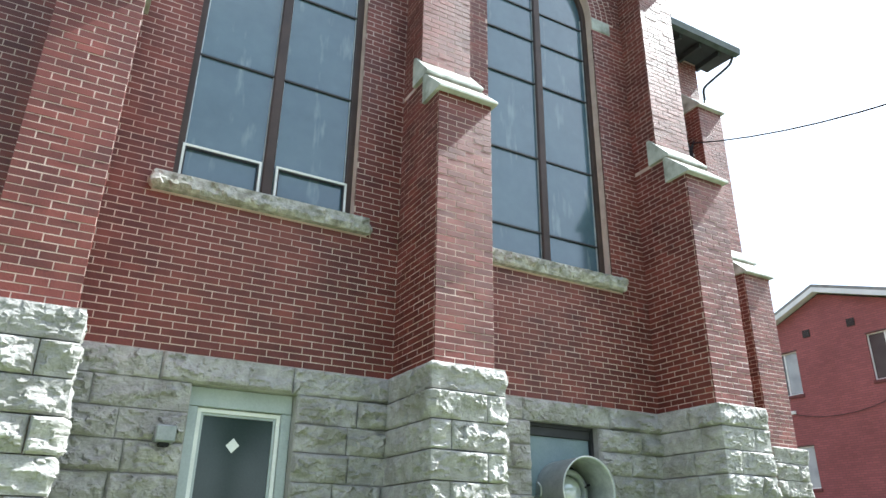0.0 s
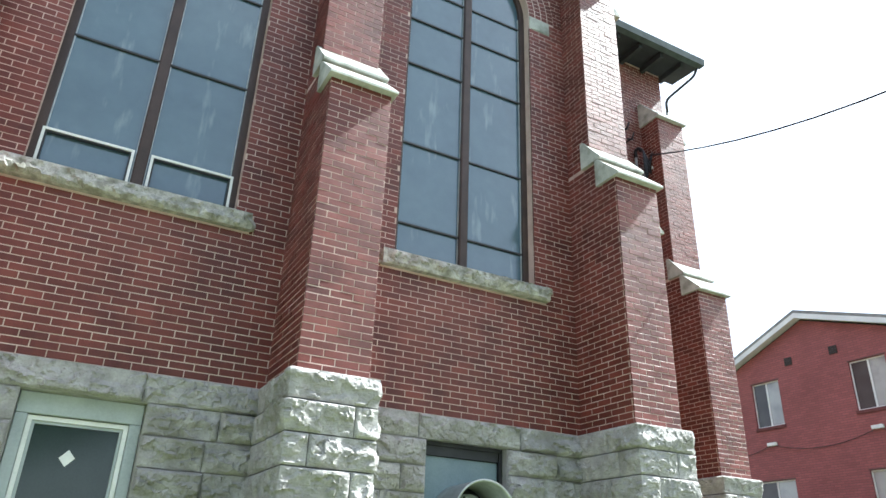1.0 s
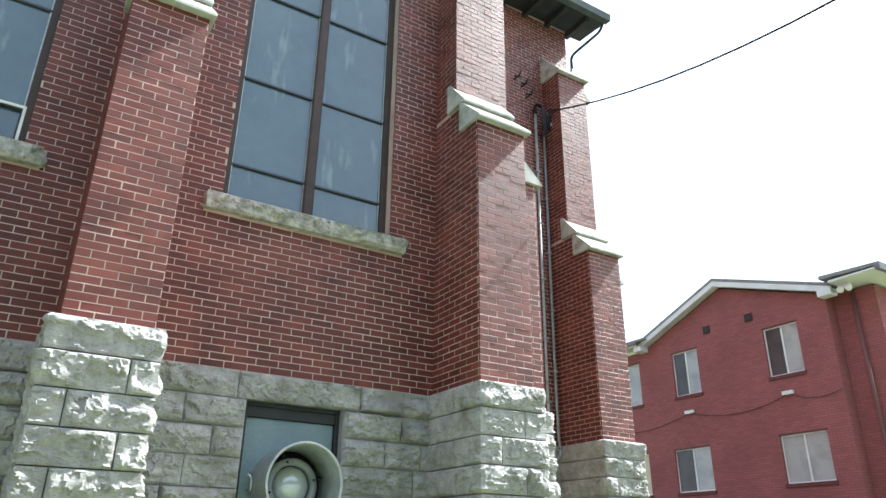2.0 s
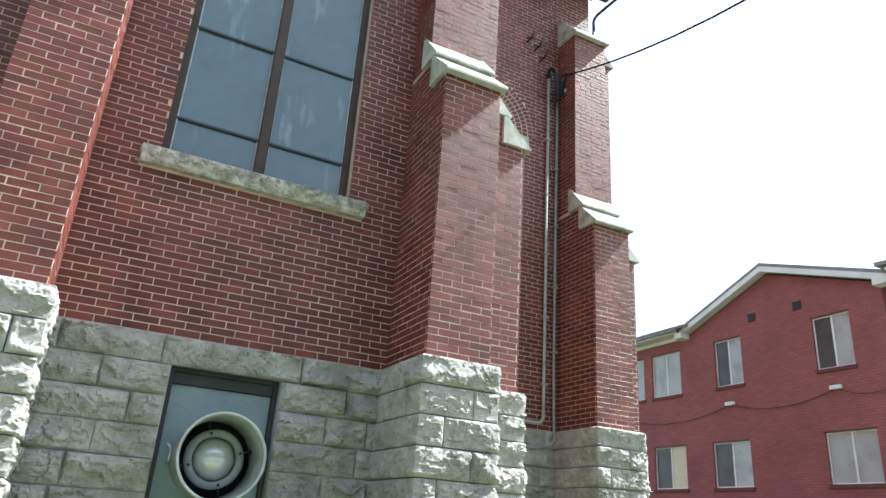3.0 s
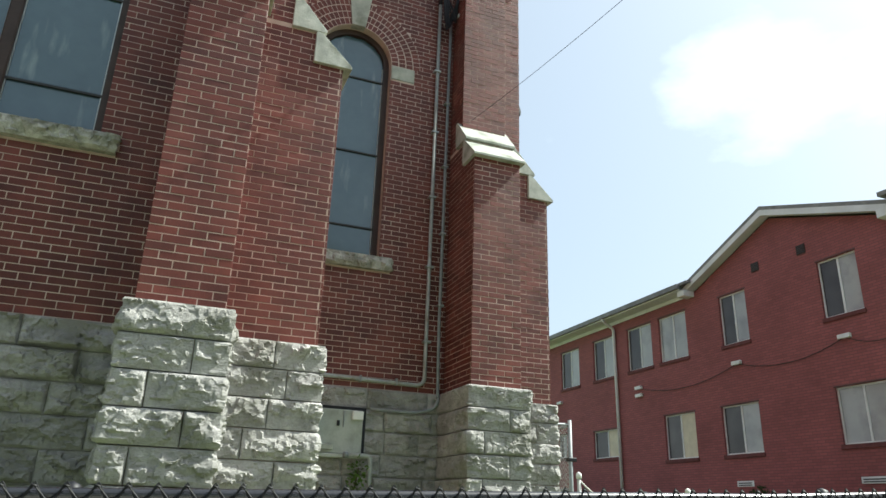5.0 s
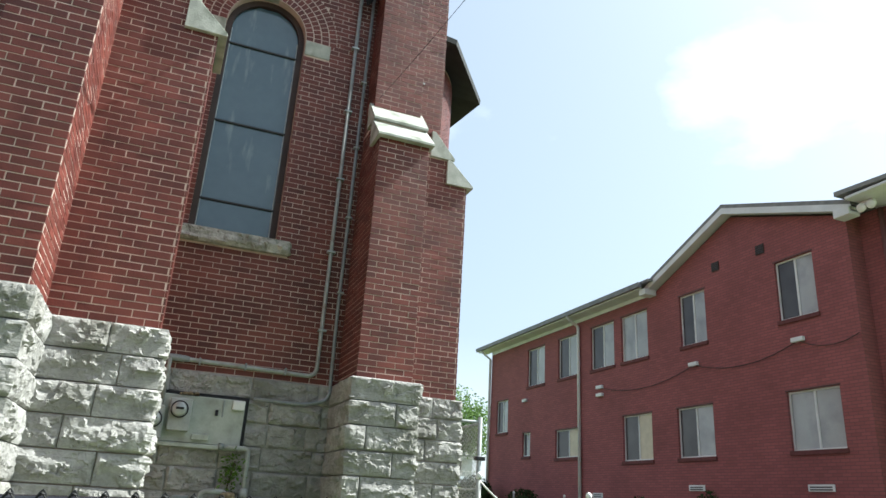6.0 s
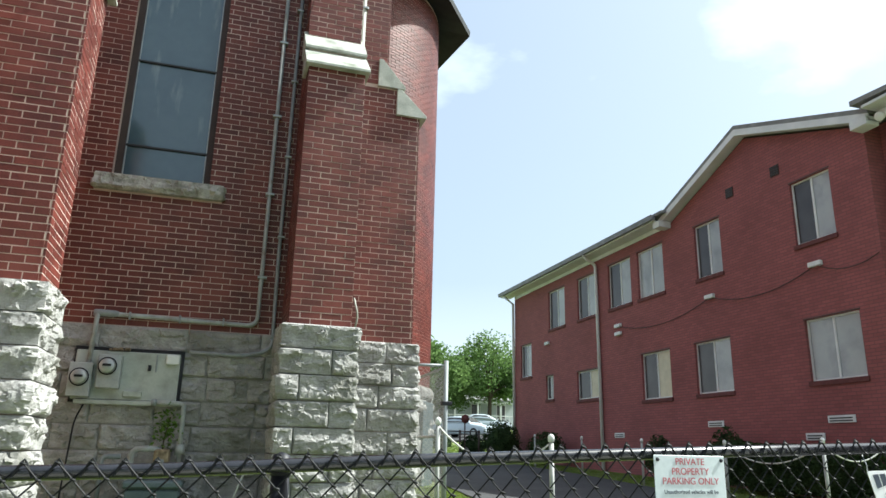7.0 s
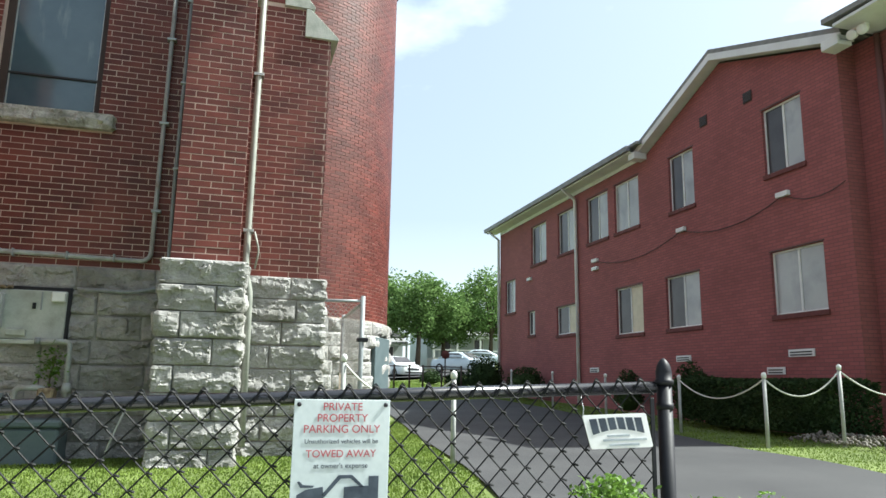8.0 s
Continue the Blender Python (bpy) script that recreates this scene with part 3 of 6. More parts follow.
def ring_bricks(cx, front, r0, rings, spring, parent):
    """Rowlock rings of an arch."""
    vs, fs, n = [], [], 0
    for k in range(rings):
        ra, rb = r0 + k * 0.108, r0 + k * 0.108 + 0.099
        m = int(math.pi * (ra + rb) / 2 / 0.068)
        for i in range(m):
            a0, a1 = math.pi * (i + 0.07) / m, math.pi * (i + 0.93) / m
            quad = [(ra, a0), (rb, a0), (rb, a1), (ra, a1)]
            for d, c in ((0.02, 0.0), (0.0, 0.003)):
                for r, a in quad:
                    rr = r + (c if r == ra else -c)
                    vs.append((cx + rr * math.cos(a), front + d, spring + rr * math.sin(a)))
            fs += [(n + 4, n + 5, n + 6, n + 7)] + [(n + j, n + (j + 1) % 4, n + 4 + (j + 1) % 4, n + 4 + j) for j in range(4)]
            n += 8
    piece("arch_ring", vs, fs, M_BRICKS, parent, "rowlock brick arch rings", kind="stuff")


# openings: centre, half width, sill top, spring
WIN_1, WIN_2, WIN_3 = (1.515, 0.92, 3.95, 8.12), (5.055, 0.92, 3.95, 8.12), (8.63, 0.52, 3.95, 6.87)


def half_gap(win, z, rings=4):
    """Half the width that the brick courses leave free at this height, or 0."""
    cx, hw, sill, spring = win
    if sill - 0.185 < z + 0.02 and z - 0.02 < sill:
        return hw + 0.155
    if sill <= z < spring - 0.225 - 0.02:
        return hw
    if z < spring and z > sill:
        return hw + 0.35
    rr = hw + rings * 0.108
    if spring <= z < spring + rr:
        return math.sqrt(rr * rr - (z - spring) ** 2)
    return 0.0


def trim_field(field, wins):
    """Cuts bricks at jambs, sills, imposts and arches."""
    out = []
    for u, z, ln in field:
        spans = [(u - ln / 2, u + ln / 2)]
        for w in wins:
            g = half_gap(w, z)
            if g:
                spans = [q for p in spans for q in ((p[0], min(p[1], w[0] - g)), (max(p[0], w[0] + g), p[1])) if q[1] - q[0] > 0.025]
        out += [((p + q) / 2, z, q - p) for p, q in spans]
    return out


DOOR = (1.06, 2.00, 2.03)
VENT = (4.61, 5.56, 2.04)

nave = wall_core("wall_nave", -12.0, CORNER_A, WALL_A + 0.0010, 0.45, (WIN_1, WIN_2), STONE_TOP - 0.05, "dark red brick nave wall with tall arched windows")
f_a = trim_field(courses(-2.8, CORNER_A, STONE_TOP, TOP), (WIN_1, WIN_2))
lay(f_a, (0, WALL_A), 0, nave, lambda u, z: 3.6 < u < 6.55 and z < 3.75)
ring_bricks(WIN_1[0], WALL_A, 0.925, 4, WIN_1[3], nave)
ring_bricks(WIN_2[0], WALL_A, 0.925, 4, WIN_2[3], nave)
base_a = tagged(box("foundation_nave", (-12, WALL_A + 0.004, -0.6), (DOOR[0], WALL_A + 0.45, STONE_TOP - 0.05), M_JOINT, None, 0), "rock-faced grey sandstone base of the nave", "foundation", kind="structure")
box("core", (DOOR[1], WALL_A + 0.004, -0.6), (VENT[0], WALL_A + 0.45, STONE_TOP - 0.05), M_JOINT, base_a, 0)
box("core", (VENT[1], WALL_A + 0.004, -0.6), (CORNER_A, WALL_A + 0.45, STONE_TOP - 0.05), M_JOINT, base_a, 0)
for a, b, zt in (DOOR, VENT):
    box("core", (a, WALL_A + 0.004, zt), (b, WALL_A + 0.45, STONE_TOP - 0.05), M_JOINT, base_a, 0)
    box("core", (a, WALL_A + 0.32, -0.6), (b, WALL_A + 0.45, zt), M_JOINT, base_a, 0)
stone_wall(-2.9, CORNER_A, WALL_A - 0.02, WALL_A + 0.06, base_a, (DOOR, VENT))

set_back = wall_core("wall_set_back", CORNER_A, CORNER_C, WALL_C + 0.0010, 0.45, (WIN_3,), STONE_TOP - 0.05, "dark red brick wall set back behind the nave with one arched window")
f_c = trim_field(courses(CORNER_A + 0.3, CORNER_C, STONE_TOP, TOP), (WIN_3,))
lay(f_c, (0, WALL_C), 0, set_back, lambda u, z: 7.9 < u < 10.1 and z < 3.9)
ring_bricks(WIN_3[0], WALL_C, 0.525, 4, WIN_3[3], set_back)
base_c = tagged(box("foundation_set_back", (CORNER_A, WALL_C + 0.006, -0.6), (CORNER_C, WALL_C + 0.45, STONE_TOP - 0.05), M_JOINT, None, 0), "grey sandstone base below the set-back wall", "foundation", kind="structure")
stone_wall(CORNER_A + 0.2, CORNER_C, WALL_C - 0.015, WALL_C + 0.06, base_c, (), 0.046, mn=0.34, mx=0.62)

# side walls that join the stepped fronts
ret_a = tagged(box("wall_return_nave", (CORNER_A - 0.44, WALL_A + 0.46, -0.6), (CORNER_A - 0.001, WALL_C, TOP), M_MORTAR, None, 0), "brick return wall between nave and set-back wall", "wall", kind="structure")
lay(courses(WALL_A + 0.64, WALL_C, STONE_TOP, TOP), (CORNER_A, 0), 90, ret_a)
ret_c = tagged(box("wall_return_apse", (CORNER_C - 0.44, WALL_C + 0.46, -0.6), (CORNER_C - 0.001, 13.4, TOP), M_MORTAR, None, 0), "brick return wall running back to the apse", "wall", kind="structure")
lay(courses(WALL_C + 0.64, 13.3, STONE_TOP, TOP), (CORNER_C, 0), 90, ret_c)
tagged(box("wall_far_side", (-12, 18.6, -0.6), (9.0, 19.0, TOP), M_MORTAR, None, 0), "plain brick wall closing the church", "wall", kind="structure")
tagged(box("wall_west", (-12.0, WALL_A + 0.46, -0.6), (-11.6, 18.6, TOP), M_MORTAR, None, 0), "plain brick wall closing the church", "wall", kind="structure")


# --- buttresses ---
def coping_wedge(width, deep, low, high, lip=0.032):
    """A sloped weathering stone, its nose towards -y: x from 0 to width, nose at y = 0."""
    prof = [(0.0, low), (0.0, low + lip), (deep * 0.86, high), (deep, high), (deep, low)]
    v = [(0.0, y, z) for y, z in prof] + [(width, y, z) for y, z in prof]
    n = len(prof)
    f = [tuple(range(n))[::-1], tuple(range(n, 2 * n))] + [(i, (i + 1) % n, n + (i + 1) % n, n + i) for i in range(n)]
    return v, f


def placed(v, m):
    return [m @ Vector(p) for p in v]


def bevelled_piece(name, v, f, mat, parent, bevel=0.004):
    bm = bmesh.new()
    vs = [bm.verts.new(p) for p in v]
    for q in f:
        bm.faces.new([vs[i] for i in q])
    bmesh.ops.bevel(bm, geom=bm.edges[:], offset=bevel, segments=1, affect="EDGES")
    return part(name, bm, mat, parent)


def buttress(m, label, shown=("front", "left", "right"), second=8.92):
    """Built facing -y, its left front corner at the origin of m and its wall at y = PROJ; m turns it."""
    turn = math.degrees(math.atan2(m[1][0], m[0][0]))
    o = m.translation
    bm = bmesh.new()
    up = 0.44          # the upper stage stands back by so much
    for lo, hi in (((0.001, 0.001, -0.6), (BW - 0.001, PROJ, 5.25)), ((0.001, 0.25, 5.25), (BW - 0.001, PROJ, 5.60)), ((0.001, up + 0.001, 5.60), (BW - 0.001, PROJ, second))):
        bm_box(bm, lo, hi)
    bm.transform(m)
    me = bpy.data.meshes.new("buttress")
    bmesh.ops.recalc_face_normals(bm, faces=bm.faces)
    bm.to_mesh(me)
    bm.free()
    me.materials.append(M_MORTAR)
    bu = new("buttress", me)
    tagged(bu, label, "buttress", "stepped buttresses", "structure")
    c, s = math.cos(radians(turn)), math.sin(radians(turn))

    def world_xy(x, y):
        return (o.x + c * x - s * y, o.y + s * x + c * y)
    for y, z0, z1 in ((0.0, STONE_TOP, 5.25), (up, 5.60, second)):
        if "front" in shown:
            lay(courses(0, BW, z0, z1, 1), world_xy(0, y), turn, bu, (lambda u, z: True) if y == 0 else None)
        if "right" in shown:
            lay(courses(0.0215, PROJ - y, z0, z1), world_xy(BW, y), turn + 90, bu, (lambda u, z: True) if y == 0 else None)
        if "left" in shown:
            lay(courses(0, PROJ - y - 0.0215, z0, z1), world_xy(0, PROJ), turn - 90, bu, (lambda u, z: True) if y == 0 else None)
    if "right" in shown:
        lay(courses(0, PROJ - 0.25, 5.22, 5.60), world_xy(BW, 0.25), turn + 90, bu)
    if "left" in shown:
        lay(courses(0, PROJ - 0.25, 5.22, 5.60), world_xy(0, PROJ), turn - 90, bu)
    for y, low, high, deep in ((-0.085, 5.20, 5.56, 0.40), (0.21, 5.565, 5.95, 0.36), (up - 0.08, second - 0.05, second + 0.47, PROJ - up + 0.078)):
        v, f = coping_wedge(BW + 0.09, deep, low, high)
        bevelled_piece("coping_stone", placed(v, m @ Matrix.Translation((-0.045, y, 0))), f, M_COPING, bu)
    return bu


for x in B_LEFT:
    b = buttress(pose(x, WALL_A - PROJ, 0), "stepped red brick buttress with pale stone copings on a rock-faced base", ("front", "left", "right"))
    buttress_stones(x - 0.065, x + BW + 0.065, WALL_A - PROJ - 0.09, WALL_A + 0.0, b)
b = buttress(pose(CORNER_C - BW - 0.01, WALL_C - PROJ, 0), "stepped red brick buttress with pale stone copings beside the metal conduits", ("front", "left", "right"))
buttress_stones(CORNER_C - BW - 0.075, CORNER_C + 0.06, WALL_C - PROJ - 0.09, WALL_C, b)
# the two that stand out sideways at the corners
for cx, wy in ((CORNER_A, WALL_A), (CORNER_C, WALL_C)):
    b = buttress(pose(cx + PROJ, wy, 0, 0, 0, 90), "stepped red brick corner buttress facing the driveway", ("front", "left"))
    for i, (top, bot) in enumerate(zip(LEVELS, LEVELS[1:])):
        m = cx + (0.35, 0.62, 0.48)[i % 3] + rs.uniform(-0.05, 0.05) + (0.2 if i == 0 else 0)
        rock_block((cx + 0.02, wy - 0.05, bot), (m, wy + BW, top), ("-y",), b, 0.055, rs.random() * 9)
        rock_block((m, wy - 0.05, bot), (cx + PROJ + 0.07, wy + BW + 0.05, top), ("-y", "+x"), b, 0.060, rs.random() * 9)

# --- apse ---
ax, ay = APSE


def ring_wall(name, r, z0, z1, mat, t0, t1, n, parent=None):
    me = bpy.data.meshes.new(name)
    verts, faces, uvs = [], [], []
    for i in range(n + 1):
        t = radians(t0 + (t1 - t0) * i / n)
        for z in (z0, z1):
            verts.append((ax + r * math.cos(t), ay + r * math.sin(t), z))
    for i in range(n):
        a = 2 * i
        faces.append((a, a + 2, a + 3, a + 1))
        u0, u1 = (r * radians(t1 - t0) * k / n for k in (i, i + 1))
        uvs += [(u0, z0), (u1, z0), (u1, z1), (u0, z1)]
    me.from_pydata(verts, [], faces)
    uv = me.uv_layers.new(name="UVMap")
    for k, q in enumerate(uvs):
        uv.data[k].uv = q
    me.materials.append(mat)
    me.polygons.foreach_set("use_smooth", [True] * len(me.polygons))
    ob = new(name, me)
    if parent:
        attach(ob, parent)
    return ob


apse = tagged(ring_wall("wall_apse", APSE_R - 0.0035, STONE_TOP, APSE_EAVE, M_MORTAR, -140, 130, 120), "curved red brick apse wall lit by the sun", "wall", kind="structure")
ring_wall("inner_face", APSE_R - 0.4, -0.5, APSE_EAVE, M_MORTAR, -140, 130, 40, apse)


def curved_bricks(t0, t1, z0, z1, parent, near):
    """Running bond round the apse; near: which bricks are objects of their own."""
    turn = math.degrees(LONG / APSE_R)
    vs, fs, n, singles = [], [], 0, 0
    rnd = random.Random(31)
    row, z = 0, z0 + COURSE / 2
    while z < z1 - 0.02:
        t = t0 + (turn / 2 if row % 2 else 0.0)
        while t < t1:
            a, r = radians(t), APSE_R + rnd.uniform(0.0, 0.0030)
            if singles < 300 and near(t, z):
                ob = new("brick", BRICK_MESH)
                ob.location = (ax + r * math.cos(a), ay + r * math.sin(a), z)
                ob.rotation_euler = (0, 0, a + math.pi / 2)
                attach(ob, parent)
                singles += 1
            else:
                c, q = math.cos(a + math.pi / 2), math.sin(a + math.pi / 2)
                rot = np.array([[c, -q, 0], [q, c, 0], [0, 0, 1]])
                vs.append(UB_A @ rot.T + np.array([ax + r * math.cos(a), ay + r * math.sin(a), z]))
                fs += [tuple(k + n for k in f) for f in UB_F]
                n += len(UB_V)
            t += turn
        z += COURSE
        row += 1
    piece("brickwork", np.concatenate(vs).tolist(), fs, M_BRICKS, parent, "red brick in running bond round the apse", kind="stuff")


curved_bricks(-138, 75, STONE_TOP + 0.02, APSE_EAVE, apse, lambda t, z: -75 < t < 15 and z < 3.9)


def curved_stone(t0, t1, z0, z1, parent, seed):
    """A rock-faced block of the apse's base."""
    n, k = 9, 6
    verts, faces = [], []
    t0, t1 = radians(t0) + 0.002, radians(t1) - 0.002
    z0, z1 = z0 + 0.005, z1 - 0.005
    for j in range(k + 1):
        for i in range(n + 1):
            t, z = t0 + (t1 - t0) * i / n, z0 + (z1 - z0) * j / k
            e = min(1, i / 1.2, (n - i) / 1.2, j / 1.2, (k - j) / 1.2)
            p = Vector((ax + APSE_R * math.cos(t), ay + APSE_R * math.sin(t), z))
            r = APSE_R + 0.06 + 0.06 * max(0, rock_height(p, seed)) * e
            verts.append((ax + r * math.cos(t), ay + r * math.sin(t), z))
    for j in range(k):
        for i in range(n):
            a = j * (n + 1) + i
            faces.append((a, a + 1, a + n + 2, a + n + 1))
    m = len(verts)
    edge = [i for i in range(n + 1)] + [j * (n + 1) + n for j in range(1, k + 1)] + [k * (n + 1) + i for i in range(n - 1, -1, -1)] + [j * (n + 1) for j in range(k - 1, 0, -1)]
    for i in edge:
        v = Vector(verts[i])
        d = Vector((v.x - ax, v.y - ay, 0)).normalized()
        verts.append(tuple(Vector((ax, ay, v.z)) + d * (APSE_R - 0.02)))
    q = len(edge)
    faces += [(edge[i], m + i, m + (i + 1) % q, edge[(i + 1) % q]) for i in range(q)]
    piece("stone_block", verts, faces, M_STONE, parent)


tagged(ring_wall("foundation_apse", APSE_R - 0.01, -0.5, STONE_TOP + 0.02, M_JOINT, -140, 130, 60), "curved rock-faced stone base of the apse", "foundation", kind="structure")
base_ap = bpy.data.objects["foundation_apse"]
for i, (top, bot) in enumerate(zip(LEVELS[:8], LEVELS[1:9])):
    t = -110 + rs.uniform(0, 8)
    while t < 20:
        w = rs.uniform(9, 15)
        if not (i > 0 and -36 < t + w / 2 < -24):
            curved_stone(t, t + w, bot, top, base_ap, rs.random() * 9)
        t += w

# eave and roof of the apse
roof = thing("apse_roof", (ax, ay, APSE_EAVE), "dark conical roof with a wide boarded eave over the apse", "roof", kind="structure")
RIM = 3.36
verts, faces = [], []
N = 8
for i in range(N):
    t = 2 * math.pi * i / N + radians(-14)
    for r, z in ((APSE_R - 0.05, APSE_EAVE + 0.12), (RIM, APSE_EAVE - 0.06), (RIM + 0.02, APSE_EAVE + 0.06), (0.05, APSE_EAVE + 2.6)):
        verts.append((ax + r * math.cos(t), ay + r * math.sin(t), z))
for i in range(N):
    a, b2 = 4 * i, 4 * ((i + 1) % N)
    for k in range(3):
        faces.append((a + k, b2 + k, b2 + k + 1, a + k + 1))
piece("roof_skin", verts, faces, M_ROOF, roof)


# --- roofs over nave and set-back wall ---
def eave(name, x0, x1, y, z, over, label):
    r = thing(name, ((x0 + x1) / 2, y, z), label, "roof", kind="structure")
    rise = 5.0
    prism("roof_slab", [(y - over, z - 0.02), (y - over, z + 0.10), (13.0, z + rise), (13.0, z + rise - 0.2), (y + 0.1, z + 0.03)], "x", x0, x1, M_ROOF, r, "dark boarded roof and soffit")
    prism("gutter", [(y - over - 0.13, z - 0.05), (y - over - 0.15, z + 0.09), (y - over, z + 0.09), (y - over, z - 0.05)], "x", x0 - 0.02, x1 + 0.02, M_COPPER, r, "green weathered copper gutter")
    k = x0 + 0.35
    while k < x1:
        box("rafter_tail", (k - 0.04, y - over + 0.04, z - 0.14), (k + 0.04, y + 0.05, z - 0.02), M_ROOF, r)
        k += 0.55
    return r


eave("nave_roof", -12.0, CORNER_A + 0.5, WALL_A, TOP + 0.02, 0.55, "dark sloping nave roof with copper gutter")
eave("set_back_roof", CORNER_A + 0.52, CORNER_C + 0.50, WALL_C, TOP + 0.02, 0.62, "dark roof with dark tarnished copper gutter and rafter tails")


# --- windows ---
def church_window(name, win, wall_y, bars, centre, label):
    cx, hw, sill, spring = win
    y = wall_y + 0.125
    wnd = thing(name, (cx, wall_y, sill), label, "window", kind="structure")
    outer = [(cx - hw, sill)] + arch_points(cx, hw, spring, 24)[::-1] + [(cx + hw, sill)]
    fw = 0.075
    inner = [(cx - hw + fw, sill + 0.03)] + arch_points(cx, hw - fw, spring, 24)[::-1] + [(cx + hw - fw, sill + 0.03)]
    n = len(outer)
    vs = [(u, y + d, z) for d in (0.0, 0.14) for u, z in outer] + [(u, y + d, z) for d in (0.0, 0.14) for u, z in inner]
    fs = []
    for i in range(n):
        j = (i + 1) % n
        fs += [(i, j, 2 * n + j, 2 * n + i), (2 * n + i, 2 * n + j, 3 * n + j, 3 * n + i), (i, n + i, n + j, j)]
    piece("window_frame", vs, fs, M_FRAME, wnd, "brown painted frame")
    # panes between the bars
    edges = [sill + 0.03] + list(bars) + [spring + hw]
    halves = ((cx - hw + fw, cx - 0.05), (cx + 0.05, cx + hw - fw)) if centre else ((cx - hw + fw, cx + hw - fw),)
    for a, b in halves:
        for z0, z1 in zip(edges, edges[1:]):
            lean = rs.uniform(-0.004, 0.004)
            steps = [z0 + (z1 - z0) * i / 8 for i in range(9)]
            lft, rgt = [], []
            for z in steps:
                w = hw - fw
                if z > spring:
                    w = math.sqrt(max(0.0, w * w - (z - spring) ** 2))
                l_, r_ = max(a, cx - w), min(b, cx + w)
                if r_ > l_ + 0.002:
                    lft.append((l_, z))
                    rgt.append((r_, z))
            out = rgt + lft[::-1]
            if len(lft) < 2:
                continue
            k = len(out)
            dz = z1 - z0
            vs = [(u, y + 0.045 + lean * (z - z0) / dz, z) for u, z in out] + [(u, y + 0.052 + lean * (z - z0) / dz, z) for u, z in out]
            fs = [tuple(range(k)), tuple(range(2 * k - 1, k - 1, -1))] + [(i, k + i, k + (i + 1) % k, (i + 1) % k) for i in range(k)]
            piece("pane", vs, fs, M_GLASS, wnd)
    if centre:
        box("mullion", (cx - 0.055, y - 0.01, sill + 0.02), (cx + 0.055, y + 0.13, spring + hw - 0.09), M_FRAME, wnd, 0.012, "brown centre mullion")
    for a, b in halves:
        for z in bars:
            w = hw - fw
            if z > spring:
                w = math.sqrt(max(0.01, w * w - (z - spring) ** 2))
            box("glazing_bar", (max(a, cx - w), y + 0.022, z - 0.013), (min(b, cx + w), y + 0.044, z + 0.013), M_BAR, wnd, 0.003)
        # pale edge strips of the storm glazing
        for u in (a + 0.008, b - 0.008):
            box("glazing_edge", (u - 0.007, y + 0.03, sill + 0.035), (u + 0.007, y + 0.046, spring), M_GALV, wnd, 0.002)
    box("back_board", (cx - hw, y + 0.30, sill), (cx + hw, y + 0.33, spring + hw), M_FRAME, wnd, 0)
    # sill and imposts
    sw = hw + 0.155
    bl = rs.random() * 9
    rock_block((cx - sw, wall_y - 0.075, sill - 0.185), (cx + sw, wall_y + 0.20, sill), ("-y", "+x", "-x"), wnd, 0.07, bl, 0.022, M_SILL, "window_sill")
    for sgn in (-1, 1):
        a = cx + sgn * (hw + 0.005)
        b = cx + sgn * (hw + 0.35)
        box("impost_block", (min(a, b), wall_y - 0.012, spring - 0.225), (max(a, b), wall_y + 0.1, spring - 0.005), M_COPING, wnd, 0.008, "pale stone impost block")
    # keystone
    kz = spring + hw
    v = [(cx - 0.10, wall_y - 0.02, kz - 0.01), (cx + 0.10, wall_y - 0.02, kz - 0.01), (cx + 0.17, wall_y - 0.02, kz + 0.56), (cx - 0.17, wall_y - 0.02, kz + 0.56)]
    v += [(p[0], wall_y + 0.1, p[2]) for p in v]
    bevelled_piece("keystone", v, [(0, 1, 2, 3), (7, 6, 5, 4), (0, 4, 5, 1), (1, 5, 6, 2), (2, 6, 7, 3), (3, 7, 4, 0)], M_COPING, wnd)
    return wnd


BARS = (4.405, 5.475, 6.655, 7.38, 7.93, 8.5)
w1 = church_window("window_1", WIN_1, WALL_A, BARS[1:], True, "tall arched church window with storm glazing and white hopper vents")
church_window("window_2", WIN_2, WALL_A, BARS, True, "tall arched church window with blue-grey storm glazing")
church_window("window_3", WIN_3, WALL_C, (4.385, 5.47, 6.63), False, "narrow arched church window with blue-grey storm glazing")


def frame_bars(name, x0, x1, z0, z1, y, w, d, mat, parent):
    bm = bmesh.new()
    bm_box(bm, (x0, y, z0), (x1, y + d, z0 + w))
    bm_box(bm, (x0, y, z1 - w), (x1, y + d, z1))
    bm_box(bm, (x0, y, z0 + w), (x0 + w, y + d, z1 - w))
    bm_box(bm, (x1 - w, y, z0 + w), (x1, y + d, z1 - w))
    return part(name, bm, mat, parent)


for a, b in ((0.655, 1.44), (1.59, 2.375)):
    frame_bars("hopper_frame", a, b, 4.0, 4.385, WALL_A + 0.120, 0.024, 0.04, M_WHITE, w1)
    frame_bars("hopper_gasket", a + 0.026, b - 0.026, 4.026, 4.359, WALL_A + 0.130, 0.014, 0.03, M_BAR, w1)

